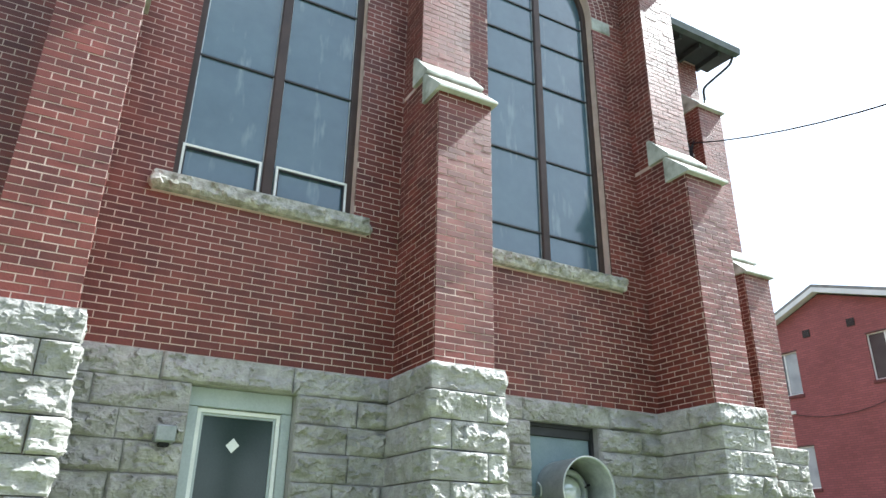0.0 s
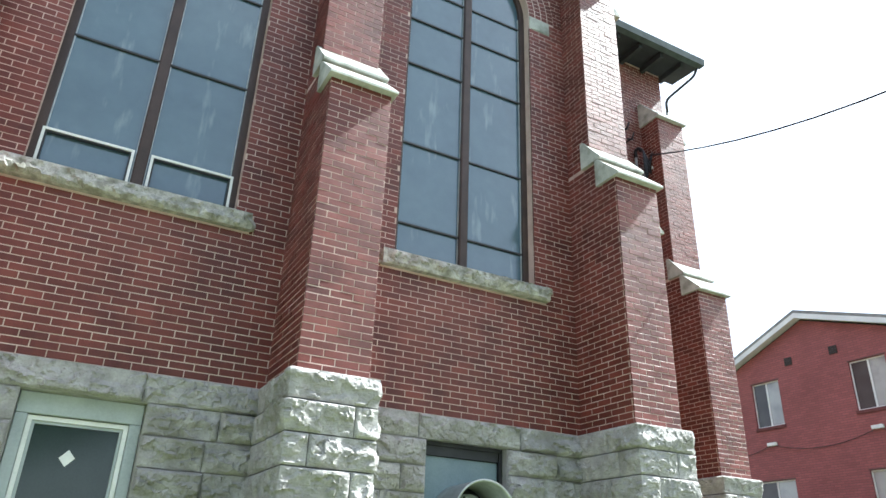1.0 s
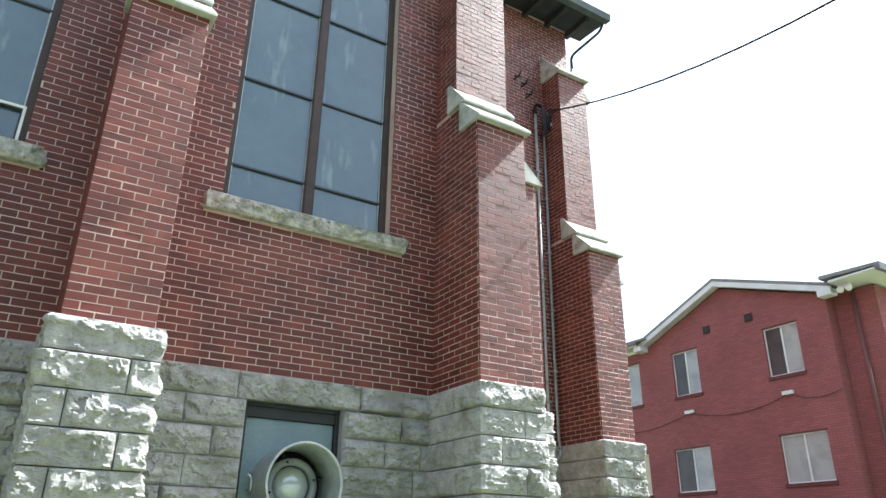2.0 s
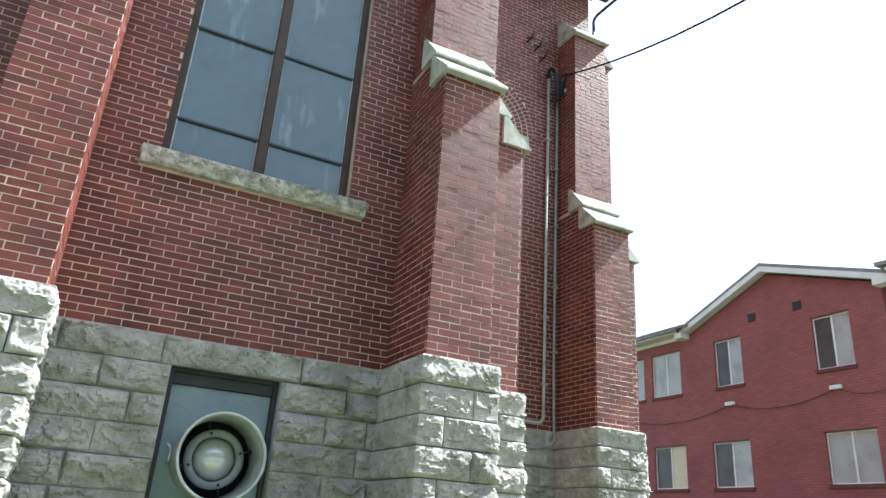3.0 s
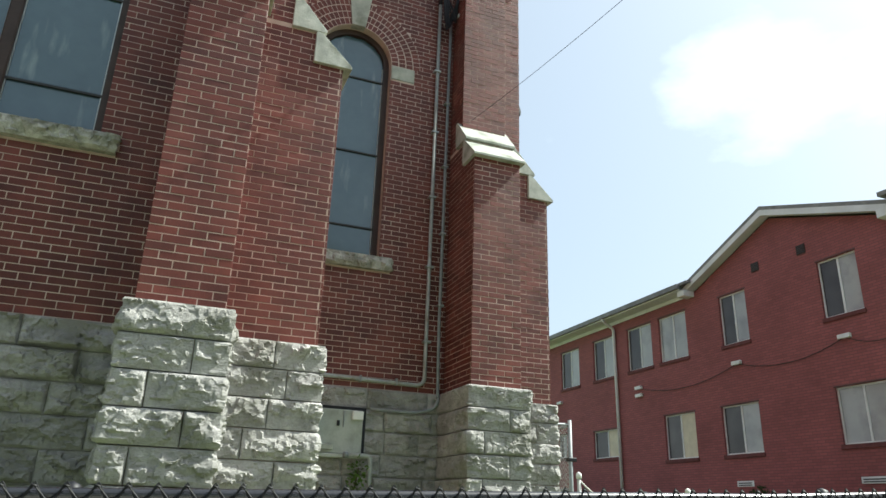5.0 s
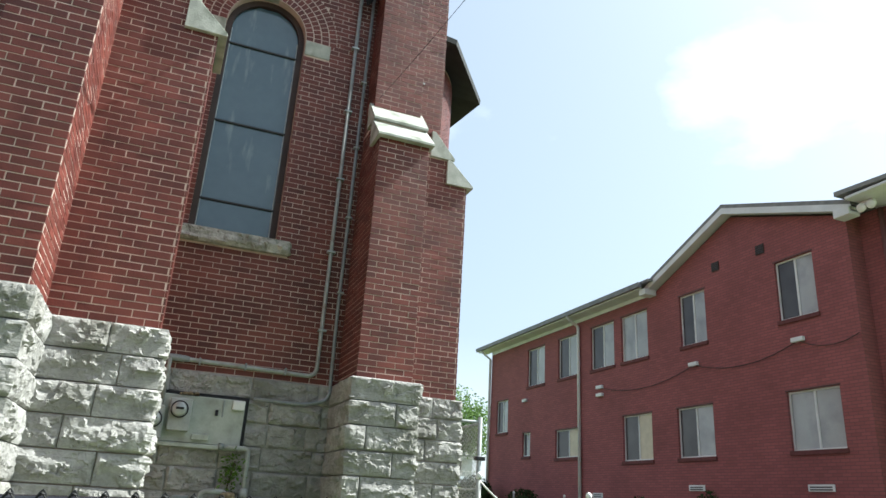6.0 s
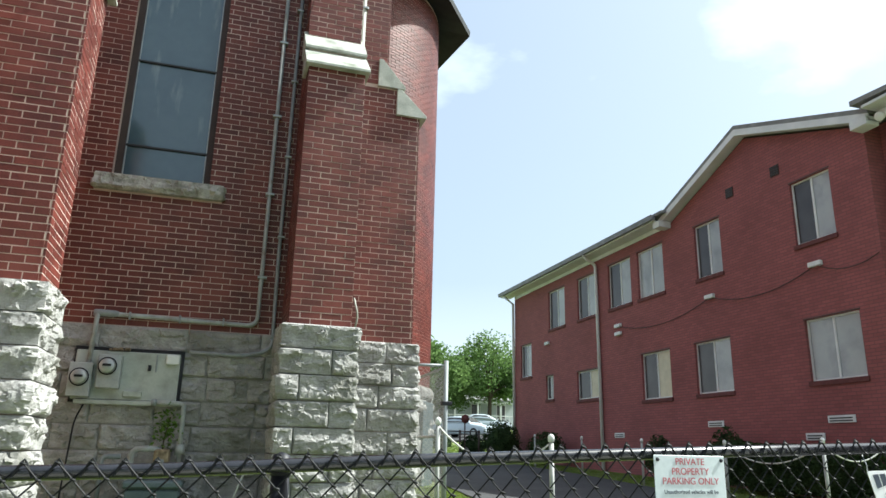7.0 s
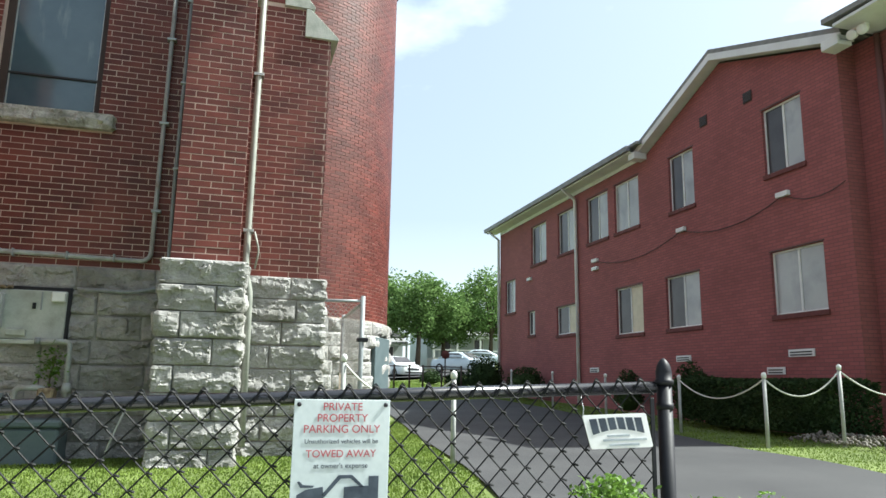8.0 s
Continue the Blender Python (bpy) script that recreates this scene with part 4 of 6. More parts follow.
# --- basement door ---
d1 = thing("door_1", (1.53, WALL_A, 0.1), "glazed basement door in a pale grey-green frame", "door", kind="structure")
dy = WALL_A + 0.10
box("head_board", (1.065, dy, 1.86), (1.995, dy + 0.08, 2.028), M_DOORPAINT, d1, 0.006)
box("door_jamb", (1.065, dy, -0.05), (1.155, dy + 0.10, 1.858), M_DOORPAINT, d1, 0.006)
box("door_jamb", (1.905, dy, -0.05), (1.995, dy + 0.10, 1.858), M_DOORPAINT, d1, 0.006)
frame_bars("storm_frame", 1.158, 1.902, -0.02, 1.852, dy + 0.03, 0.035, 0.04, M_WHITE, d1)
frame_bars("inner_frame", 1.195, 1.865, 0.02, 1.815, dy + 0.045, 0.022, 0.035, M_DOORPAINT, d1)
box("glass", (1.218, dy + 0.06, 0.045), (1.842, dy + 0.072, 1.792), M_DARKGLASS, d1, 0)
s = 0.062
piece("sticker", [(1.50 + s * a, dy + 0.057, 1.55 + s * c) for a, c in ((0, -1), (1, 0.1), (0.1, 1.1), (-0.9, 0))], [(0, 1, 2, 3)], M_WHITE, d1, "pale diamond sticker")
lamp = thing("wall_lamp", (0.89, WALL_A - 0.05, 1.5), "small grey box lamp on the stone wall", "lamp")
bm = bmesh.new()
bm_box(bm, (0.805, WALL_A - 0.18, 1.505), (0.965, WALL_A - 0.03, 1.64), 0.012)
part("housing", bm, M_CONDUIT, lamp)
box("bracket", (0.85, WALL_A - 0.12, 1.475), (0.93, WALL_A - 0.02, 1.51), M_BLACK, lamp)

# --- exhaust fan in the basement opening ---
fan = thing("exhaust_fan", (5.085, WALL_A, 1.3), "round metal exhaust fan in a grey-blue panel with brown frame", "fan")
fy = WALL_A + 0.10
frame_bars("frame", 4.615, 5.555, 0.3, 2.035, fy - 0.02, 0.038, 0.12, M_BAR, fan)
box("head", (4.654, fy - 0.01, 1.90), (5.516, fy + 0.10, 1.996), M_BAR, fan)
box("panel", (4.655, fy + 0.02, 0.36), (5.515, fy + 0.05, 1.898), M_PANELBLUE, fan, 0.004, "grey-blue sheet panel")
FC = Vector((5.085, 6.08, 1.31))
FB = Vector((5.085, fy + 0.02, 1.31))
lathe("housing", FB, FC, [(0.0, 0.335), ((FB - FC).length, 0.345), ((FB - FC).length + 0.012, 0.352), ((FB - FC).length + 0.012, 0.335), ((FB - FC).length, 0.325), (0.03, 0.31)], M_GALV, fan, "galvanised cylinder housing", 48, cap=False)
lathe("back_plate", FB - Vector((0, 0.03, 0)), FC, [(0.0, 0.315), (0.01, 0.315)], M_BLACK, fan)
lathe("ring", FB - Vector((0, 0.12, 0)), FC, [(0.0, 0.242), (0.05, 0.238), (0.055, 0.182), (0.0, 0.178)], M_CONDUIT, fan, "bolted flange ring", 40, cap=False)
lathe("motor_dome", FB - Vector((0, 0.10, 0)), FC, [(0.0, 0.178), (0.04, 0.168), (0.08, 0.140), (0.11, 0.10), (0.125, 0.045), (0.128, 0.004)], M_DOME, fan, "pale glossy domed motor cover", 40)
for k in range(4):
    t = math.pi / 2 * k + 0.3
    c = Vector((5.085 + 0.27 * math.cos(t), fy - 0.11, 1.31 + 0.27 * math.sin(t)))
    tube("strut", [c + Vector((-0.06 * math.cos(t), 0, -0.06 * math.sin(t))), c + Vector((0.055 * math.cos(t), 0, 0.055 * math.sin(t)))], 0.012, M_BLACK, fan)
    lathe("bolt", (5.085 + 0.21 * math.cos(t), fy - 0.155, 1.31 + 0.21 * math.sin(t)), (5.085 + 0.21 * math.cos(t), fy - 0.2, 1.31 + 0.21 * math.sin(t)), [(0, 0.012), (0.012, 0.011)], M_BLACK, fan, sides=8)
tube("hook", rounded([(4.735, fy + 0.03, 1.26), (4.735, fy - 0.1, 1.26), (4.735, fy - 0.1, 1.36), (4.70, fy - 0.08, 1.40)], 0.03), 0.012, M_GALV, fan)

# --- conduits, downspout and meters on the set-back wall ---
cd = thing("electrical_conduit", (9.83, WALL_C - 0.05, 2.3), "grey metal service conduit bending along the brick", "conduit")
cy = WALL_C - 0.045
tube("pipe", rounded([(9.84, cy, 8.12), (9.82, cy, 2.36), (8.20, cy, 2.39), (8.20, cy - 0.02, 2.36), (8.19, cy - 0.05, 1.86)], 0.12, 6), 0.025, M_PIPE, cd, sides=10)
tube("weatherhead", rounded([(9.84, cy, 8.10), (9.84, cy, 8.26), (9.85, cy - 0.09, 8.27), (9.86, cy - 0.13, 8.19)], 0.05), 0.033, M_BLACK, cd)
lathe("elbow", (8.16, cy, 2.392), (8.5, cy, 2.389), [(0.0, 0.034), (0.06, 0.038), (0.20, 0.036), (0.24, 0.028)], M_CONDUIT, cd, "cast elbow fitting", 14)
for z in (2.9, 3.9, 4.9, 5.9, 6.9):
    box("clip", (9.78, cy - 0.035, z), (9.88, cy + 0.05, z + 0.03), M_GALV, cd)
for x in (8.5, 9.0, 9.45):
    box("clip", (x, cy - 0.030, 2.34), (x + 0.02, cy + 0.05, 2.42), M_CONDUIT, cd)
c2 = thing("telephone_conduit", (10.0, WALL_C - 0.05, 2.3), "thinner dark grey conduit beside the service pipe", "conduit")
tube("pipe", rounded([(10.02, cy, 7.85), (9.99, cy, 3.2), (10.00, cy, 2.35), (10.0, cy - 0.03, 2.1), (9.72, cy - 0.03, 2.02), (9.15, cy - 0.03, 2.03)], 0.14, 6), 0.022, M_CONDUIT, c2, sides=8)
for z in (3.4, 4.4, 5.4, 6.4):
    box("clip", (9.96, cy - 0.03, z), (10.04, cy + 0.05, z + 0.025), M_GALV, c2)
bundle = thing("cable_bundle", (9.95, WALL_C - 0.1, 7.8), "tangle of black service cables with clamps", "cables")
for k in range(6):
    a = rs.uniform(-0.08, 0.12)
    tube("cable", rounded([(9.84, cy - 0.18, 8.2), (9.86 + a, cy - 0.22, 7.95 + rs.uniform(-0.1, 0.1)), (9.92 + a, cy - 0.15, 7.62 + rs.uniform(-0.1, 0.1)), (10.02 + a * 0.4, cy - 0.10, 7.9), (10.05, cy - 0.22, 8.17)], 0.12), 0.013, M_BLACK, bundle, sides=6)
box("clamp", (10.08, cy - 0.16, 7.86), (10.16, cy - 0.10, 7.92), M_WHITE, bundle)
hooks = thing("wall_hooks", (9.53, WALL_C, 8.6), "three rusty iron cable hooks on the brick", "hook")
for x, z in ((9.42, 8.72), (9.58, 8.62), (9.68, 8.42)):
    tube("hook", rounded([(x, WALL_C, z), (x, WALL_C - 0.16, z), (x + 0.03, WALL_C - 0.18, z + 0.12)], 0.03), 0.016, M_BLACK, hooks, sides=6)
    tube("crossbar", [(x - 0.08, WALL_C - 0.1, z - 0.01), (x + 0.08, WALL_C - 0.1, z + 0.03)], 0.014, M_BLACK, hooks, sides=6)


def sagging(a, b, sag, n=24):
    a, b = Vector(a), Vector(b)
    return [a.lerp(b, i / n) - Vector((0, 0, 4 * sag * (i / n) * (1 - i / n))) for i in range(n + 1)]


cable = tagged(tube("service_cable", sagging((9.95, cy - 0.25, 8.06), (8.35, -8.0, 8.18), 2.04), 0.014, M_BLACK, sides=6), "black twisted service cable running out from the wall", "cable")
wire2 = tagged(tube("telephone_wire", sagging((10.02, WALL_C - PROJ - 0.03, 5.69), (10.1, -14.0, 6.0), 1.18), 0.0028, M_BLACK, sides=5), "thin overhead telephone wire", "wire")

down = thing("downspout", (10.82, WALL_C - 0.1, 0.4), "pale grey-green downspout between the corner buttresses", "downspout")
tube("pipe", rounded([(10.80, WALL_C - 0.07, TOP - 0.95), (10.80, WALL_C - 0.07, 2.9), (10.80, WALL_C - 0.11, 2.3), (10.86, WALL_C - 0.14, 2.1), (10.88, WALL_C - 0.14, 0.45)], 0.12, 5), 0.038, M_SPOUT, down, sides=10)
# bend coloured dark for its backlit silhouette; the pipe below stays pale
tube("swan_neck", rounded([(11.2, 7.90, TOP - 0.02), (11.15, 7.95, TOP - 0.2), (10.80, WALL_C - 0.07, TOP - 0.62), (10.80, WALL_C - 0.07, TOP - 0.93)], 0.12, 5), 0.028, M_ROOF, down, "thin swan-neck bend under the eave, coloured as a dark silhouette", 8)
for z in (2.75, 4.6, 6.6):
    box("strap", (10.745, WALL_C - 0.115, z), (10.86, WALL_C + 0.0, z + 0.035), M_GALV, down)
tube("loose_wire", rounded([(10.87, WALL_C - 0.15, 2.75), (10.93, WALL_C - 0.12, 2.55), (10.90, WALL_C - 0.08, 2.35)], 0.05), 0.012, M_SPOUT, down, sides=5)

mb = thing("meter_board", (8.6, WALL_C, 1.7), "pale green-grey electric meter board on the stone wall", "meter board")
my = WALL_C - 0.075
# black sheet showing round the board as its shadow edge
box("shadow_rim", (8.045, my + 0.012, 1.47), (9.105, WALL_C - 0.004, 2.035), M_BLACK, mb, 0.002)
box("board", (8.06, my, 1.50), (9.07, WALL_C - 0.02, 2.0), M_METERBOARD, mb, 0.01)
box("shelf", (8.10, my - 0.03, 1.455), (9.12, WALL_C - 0.02, 1.498), M_METERBOARD, mb, 0.006)
box("hatch_edge", (8.83, my - 0.012, 1.80), (8.845, my - 0.001, 1.98), M_CONDUIT, mb, 0.002)
box("small_box", (8.93, my - 0.05, 1.885), (9.06, my - 0.002, 1.985), M_WHITE, mb, 0.008, "small pale junction box")
box("long_box", (8.55, my - 0.04, 1.535), (8.73, my - 0.002, 1.60), M_METERBOARD, mb, 0.008)
box("lock", (8.76, my - 0.02, 1.81), (8.79, my - 0.001, 1.87), M_BLACK, mb, 0.003)
for x0, x1, z0, z1, mx_, mz in ((8.03, 8.245, 1.52, 1.86, 8.14, 1.71), (8.285, 8.51, 1.61, 1.95, 8.385, 1.83)):
    box("meter_box", (x0, my - 0.10, z0), (x1, my - 0.002, z1), M_STEELBOX, mb, 0.008, "grey steel meter box")
    lathe("meter_dial", (mx_, my - 0.10, mz), (mx_, my - 0.3, mz), [(0.0, 0.088), (0.03, 0.088), (0.032, 0.078), (0.075, 0.074), (0.085, 0.06), (0.086, 0.004)], M_GALV, mb, "round glass-covered meter", 28)
    lathe("dial_rim", (mx_, my - 0.136, mz), (mx_, my - 0.3, mz), [(0.0, 0.079), (0.0, 0.091), (0.007, 0.091), (0.007, 0.079)], M_BLACK, mb, "dark clamping ring", 28, cap=False)
    box("dial_plate", (mx_ - 0.04, my - 0.192, mz - 0.006), (mx_ + 0.04, my - 0.187, mz + 0.018), M_BLACK, mb, 0.001)
bm = bmesh.new()
for k in range(9):
    a, b, c = rs.uniform(8.33, 8.58), rs.uniform(0.02, 0.05), rs.uniform(0.01, 0.035)
    bm_box(bm, (a, my - 0.02, 2.003), (a + b, my + 0.04, 2.003 + c), 0.004)
tagged(part("debris", bm, M_RUST), "rusty scraps lying on top of the meter board", "debris")

gas = thing("gas_pipe", (9.15, WALL_C - 0.1, 0.4), "grey painted gas pipe rising along the stone wall", "pipe")
gy = WALL_C - 0.17
tube("pipe", rounded([(8.86, gy, 1.485), (9.16, gy, 1.485), (9.17, gy, 0.32)], 0.05), 0.026, M_PIPE, gas, sides=10)
lathe("pipe_cap", (8.89, gy, 1.485), (8.84, gy, 1.485), [(0, 0.035), (0.05, 0.035)], M_CONDUIT, gas, sides=12)
lathe("coupling", (9.17, gy, 0.82), (9.17, gy, 0.95), [(0, 0.040), (0.09, 0.040)], M_PIPE, gas, sides=12)
tube("return_bend", rounded([(8.72, gy - 0.05, 0.32), (8.72, gy - 0.05, 1.03), (9.0, gy - 0.05, 1.03), (9.0, gy - 0.05, 0.86)], 0.09, 5), 0.031, M_PIPE, gas, sides=10)
tube("valve_pipe", rounded([(8.45, gy, 0.32), (8.45, gy, 0.95), (8.62, gy, 0.95)], 0.05), 0.024, M_CONDUIT, gas, sides=8)
box("regulator", (8.93, gy - 0.10, 0.86), (9.08, gy + 0.06, 1.03), M_RUST, gas, 0.02, "rusty brown gas regulator")
lathe("flange", (9.0, gy - 0.05, 0.90), (9.0, gy - 0.05, 1.2), [(0, 0.062), (0.03, 0.062), (0.032, 0.05), (0.07, 0.05)], M_PIPE, gas, sides=14)
lathe("pipe_foot", (9.17, gy, 0.98), (9.17, gy, 1.2), [(0, 0.052), (0.05, 0.048), (0.10, 0.034)], M_PIPE, gas, sides=14)
drop_wire = tagged(tube("ground_wire", rounded([(8.20, WALL_C - 0.09, 1.45), (8.14, WALL_C - 0.10, 1.30), (8.12, WALL_C - 0.10, 0.8), (8.10, WALL_C - 0.09, 0.36)], 0.08), 0.009, M_BLACK, sides=5), "black earth wire running down the stone wall", "wire")
bin_ = thing("utility_box", (8.98, WALL_C - 0.35, 0.33), "blue-grey utility box standing on the lawn by the wall", "utility box")
box("body", (8.72, WALL_C - 0.55, 0.30), (9.22, WALL_C - 0.12, 0.66), M_BIN, bin_, 0.02)
box("lid", (8.70, WALL_C - 0.57, 0.665), (9.24, WALL_C - 0.10, 0.74), M_BIN, bin_, 0.02)


tagged(tube("leaning_stake", [(9.62, 7.72, 0.30), (9.72, 7.74, 0.62), (9.84, 7.76, 0.95)], 0.011, M_POST, sides=6), "thin pale stake leaning in the lawn", "stake")


def leaves(name, spots, size, mat, parent=None, label="", seed=1, stuff=False):
    """Many small folded leaves at the given places."""
    rn = random.Random(seed)
    vs, fs = [], []
    for p in spots:
        a, b = rn.uniform(0, 6.283), rn.uniform(-0.9, 0.9)
        s = size * rn.uniform(0.6, 1.3)
        u = Vector((math.cos(a) * math.cos(b), math.sin(a) * math.cos(b), math.sin(b)))
        w = u.cross(Vector((rn.uniform(-1, 1), rn.uniform(-1, 1), rn.uniform(-1, 1)))).normalized()
        n = len(vs)
        p = Vector(p)
        vs += [p - u * s, p + w * s * 0.55, p + u * s, p - w * s * 0.55]
        fs += [(n, n + 1, n + 2, n + 3)]
    return piece(name, vs, fs, mat, parent, label, kind="stuff" if stuff else "")


vine = thing("wall_weed", (9.02, WALL_C - 0.12, 0.9), "small green weed growing out of the stone joints", "plant")
sp = [(9.02 + rs.gauss(0, 0.07), WALL_C - 0.14 + rs.uniform(-0.08, 0.05), 1.22 + rs.gauss(0, 0.11)) for _ in range(150)]
leaves("foliage", sp, 0.026, M_VINE, vine)
tube("stem", [(9.0, WALL_C - 0.06, 0.9), (9.0, WALL_C - 0.12, 1.1), (9.04, WALL_C - 0.14, 1.35)], 0.008, M_BARK, vine, sides=5)

# --- black chain-link fence along the pavement ---
FY = 2.6


def rail_z(x):
    return 0.755 + 0.0305 * x + (0.0 if x < 11.4 else 0.012 * (x - 11.4)) - 0.03 * min(max((10.8 - x) / 1.5, 0.0), 1.0)


fence = thing("chain_link_fence", (8.0, FY, 0.1), "black chain-link fence with pipe rail beside the pavement", "fence")
FX0, FX1 = -4.0, 12.16
tube("top_rail", [(x, FY, rail_z(x)) for x in np.linspace(FX0, FX1, 18)], 0.021, M_RAILTOP, fence, sides=12)
for x in (12.2,):
    tube("end_post", [(x, FY, -0.15), (x, FY, 1.15)], 0.0265, M_BLACK, fence, sides=14)
    lathe("post_cap", (x, FY, 1.145), (x, FY, 1.4), [(0.0, 0.0325), (0.016, 0.0335), (0.018, 0.0285), (0.045, 0.0285), (0.068, 0.023), (0.084, 0.013), (0.092, 0.003)], M_BLACK, fence, sides=16)
    for z in (1.06,):
        lathe("tension_band", (x, FY, z), (x, FY, z + 0.1), [(0.0, 0.0295), (0.022, 0.0295)], M_BLACK, fence, sides=14)
    box("tension_bar", (x - 0.075, FY - 0.03, 0.08), (x - 0.06, FY - 0.024, 1.10), M_BLACK, fence, 0.001)
for x in (-2.4, 0.6, 3.63, 6.64, 9.67):
    tube("line_post", [(x, FY + 0.045, -0.3), (x, FY + 0.045, rail_z(x) + 0.0)], 0.028, M_BLACK, fence, sides=12)
    lathe("loop_cap", (x, FY + 0.045, rail_z(x) - 0.03), (x, FY + 0.045, rail_z(x) + 0.3), [(0, 0.032), (0.035, 0.034), (0.06, 0.025), (0.07, 0.004)], M_BLACK, fence, sides=12)
# woven wire: two sets of diagonals, crossing in front of and behind one another
vs, fs = [], []
PITCH, RISE = 0.084, 1.05
for sgn in (-1, 1):
    x = 2.6
    while x < 12.14 + RISE:
        top = rail_z(min(max(x, FX0), 12.1)) + 0.026
        bot = top - RISE
        pa, pb = Vector((x, FY - 0.026 - 0.002 * sgn, top)), Vector((x + sgn * RISE * 0.95, FY - 0.026 + 0.002 * sgn, bot))
        lo, hi = (2.5, 12.14)
        d = pb.x - pa.x
        t0, t1 = 0.0, 1.0
        ta, tb = (lo - pa.x) / d, (hi - pa.x) / d
        t0, t1 = max(t0, min(ta, tb)), min(t1, max(ta, tb))
        if t1 - t0 > 0.02:
            a, b = pa.lerp(pb, t0), pa.lerp(pb, t1)
            v, f = tube_data([a, b], 0.0025, 4)
            n = len(vs)
            vs += v
            fs += [tuple(i + n for i in q) for q in f]
        x += PITCH
k = 0
while 2.6 + PITCH / 2 * k < 12.1:
    x = 2.6 + PITCH / 2 * k
    for j in range(25):
        if (j + k) % 2:
            continue
        z = rail_z(x) + 0.026 - j * PITCH / 2 / 0.95
        v, f = tube_data([(x - 0.007, FY - 0.0285, z + 0.0025), (x, FY - 0.031, z), (x + 0.007, FY - 0.0285, z - 0.0025)], 0.0034, 4)
        n = len(vs)
        vs += v
        fs += [tuple(i + n for i in q) for q in f]
    k += 1
piece("woven_wire", vs, fs, M_WIRE, fence, "black coated diamond mesh", kind="stuff")
# knuckled ends over the rail
vs, fs = [], []
x = 2.6
while x < 12.12:
    z = rail_z(x)
    v, f = tube_data([(x - 0.026, FY - 0.028, z - 0.012), (x - 0.006, FY - 0.024, z + 0.028), (x, FY - 0.022, z + 0.036), (x + 0.006, FY - 0.024, z + 0.028), (x + 0.026, FY - 0.028, z - 0.012)], 0.0034, 5)
    n = len(vs)
    vs += v
    fs += [tuple(i + n for i in q) for q in f]
    x += PITCH
piece("knuckle", vs, fs, M_WIRE, fence, kind="stuff")


def text(name, body, size, at, mat, parent, width=None):
    cu = bpy.data.curves.new(name, "FONT")
    cu.body, cu.size, cu.align_x, cu.align_y = body, size, "CENTER", "CENTER"
    cu.extrude = 0.0004
    cu.offset = 0.0001
    cu.materials.append(mat)
    ob = new(name, cu)
    ob.matrix_basis = at
    attach(ob, parent)
    return ob


sign = thing("parking_sign", (11.075, FY - 0.04, 0.6), "white metal parking sign with red lettering wired to the fence", "sign")
SX, SZ, SY = 11.066, 1.083, FY - 0.045
box("plate", (SX - 0.144, SY, SZ - 0.455), (SX + 0.144, SY + 0.003, SZ), M_SIGN, sign, 0.001)


def at_sign(dx, dz):
    return Matrix.Translation((SX + dx, SY - 0.0012, SZ - dz)) @ pose(0, 0, 0, 90)


text("lettering", "PRIVATE", 0.032, at_sign(0, 0.022), M_RED, sign)
text("lettering", "PROPERTY", 0.032, at_sign(0, 0.055), M_RED, sign)
text("lettering", "PARKING ONLY", 0.032, at_sign(0, 0.087), M_RED, sign)
text("lettering", "Unauthorized vehicles will be", 0.0185, at_sign(0, 0.122), M_INK, sign)
text("lettering", "TOWED AWAY", 0.030, at_sign(0, 0.158), M_RED, sign)
text("lettering", "at owner's expense", 0.0205, at_sign(0, 0.192), M_INK, sign)


def plate_shape(name, pts, mat, parent):
    n = len(pts)
    v = [(SX + a, SY - 0.0016, SZ - b) for a, b in pts] + [(SX + a, SY - 0.0004, SZ - b) for a, b in pts]
    f = [tuple(range(n)), tuple(range(2 * n - 1, n - 1, -1))] + [(i, n + i, n + (i + 1) % n, (i + 1) % n) for i in range(n)]
    piece(name, v, f, mat, parent)


plate_shape("pictogram_truck", [(0.012, 0.252), (0.045, 0.25), (0.085, 0.25), (0.085, 0.222), (0.115, 0.222), (0.115, 0.305), (0.012, 0.305)], M_INK, sign)
plate_shape("pictogram_boom", [(-0.052, 0.272), (-0.005, 0.218), (0.035, 0.218), (0.072, 0.252), (0.062, 0.254), (0.03, 0.228), (0.002, 0.228), (-0.045, 0.28)], M_INK, sign)
plate_shape("pictogram_car", [(-0.125, 0.272), (-0.10, 0.258), (-0.05, 0.250), (-0.045, 0.29), (-0.06, 0.305), (-0.125, 0.305)], M_INK, sign)
plate_shape("pictogram_hood", [(-0.125, 0.235), (-0.118, 0.234), (-0.108, 0.244), (-0.075, 0.247), (-0.08, 0.252), (-0.115, 0.252)], M_INK, sign)
for dx in (-0.085, 0.045):
    lathe("pictogram_wheel", (SX + dx, SY - 0.001, SZ - 0.305), (SX + dx, SY - 0.1, SZ - 0.305), [(0, 0.022), (0.002, 0.022)], M_INK, sign, sides=20)
    lathe("pictogram_hub", (SX + dx, SY - 0.003, SZ - 0.305), (SX + dx, SY - 0.1, SZ - 0.305), [(0, 0.012), (0.001, 0.012)], M_SIGN, sign, sides=16)
for dx in (-0.13, 0.13):
    lathe("fixing", (SX + dx, SY - 0.001, SZ - 0.015), (SX + dx, SY - 0.1, SZ - 0.015), [(0, 0.007), (0.004, 0.006)], M_BLACK, sign, sides=10)

s2 = thing("fence_makers_sign", (11.99, FY - 0.04, 0.93), "small tilted white sign with bold dark printing on the fence", "sign")
tilt = pose(11.989, FY - 0.042, 0.993)


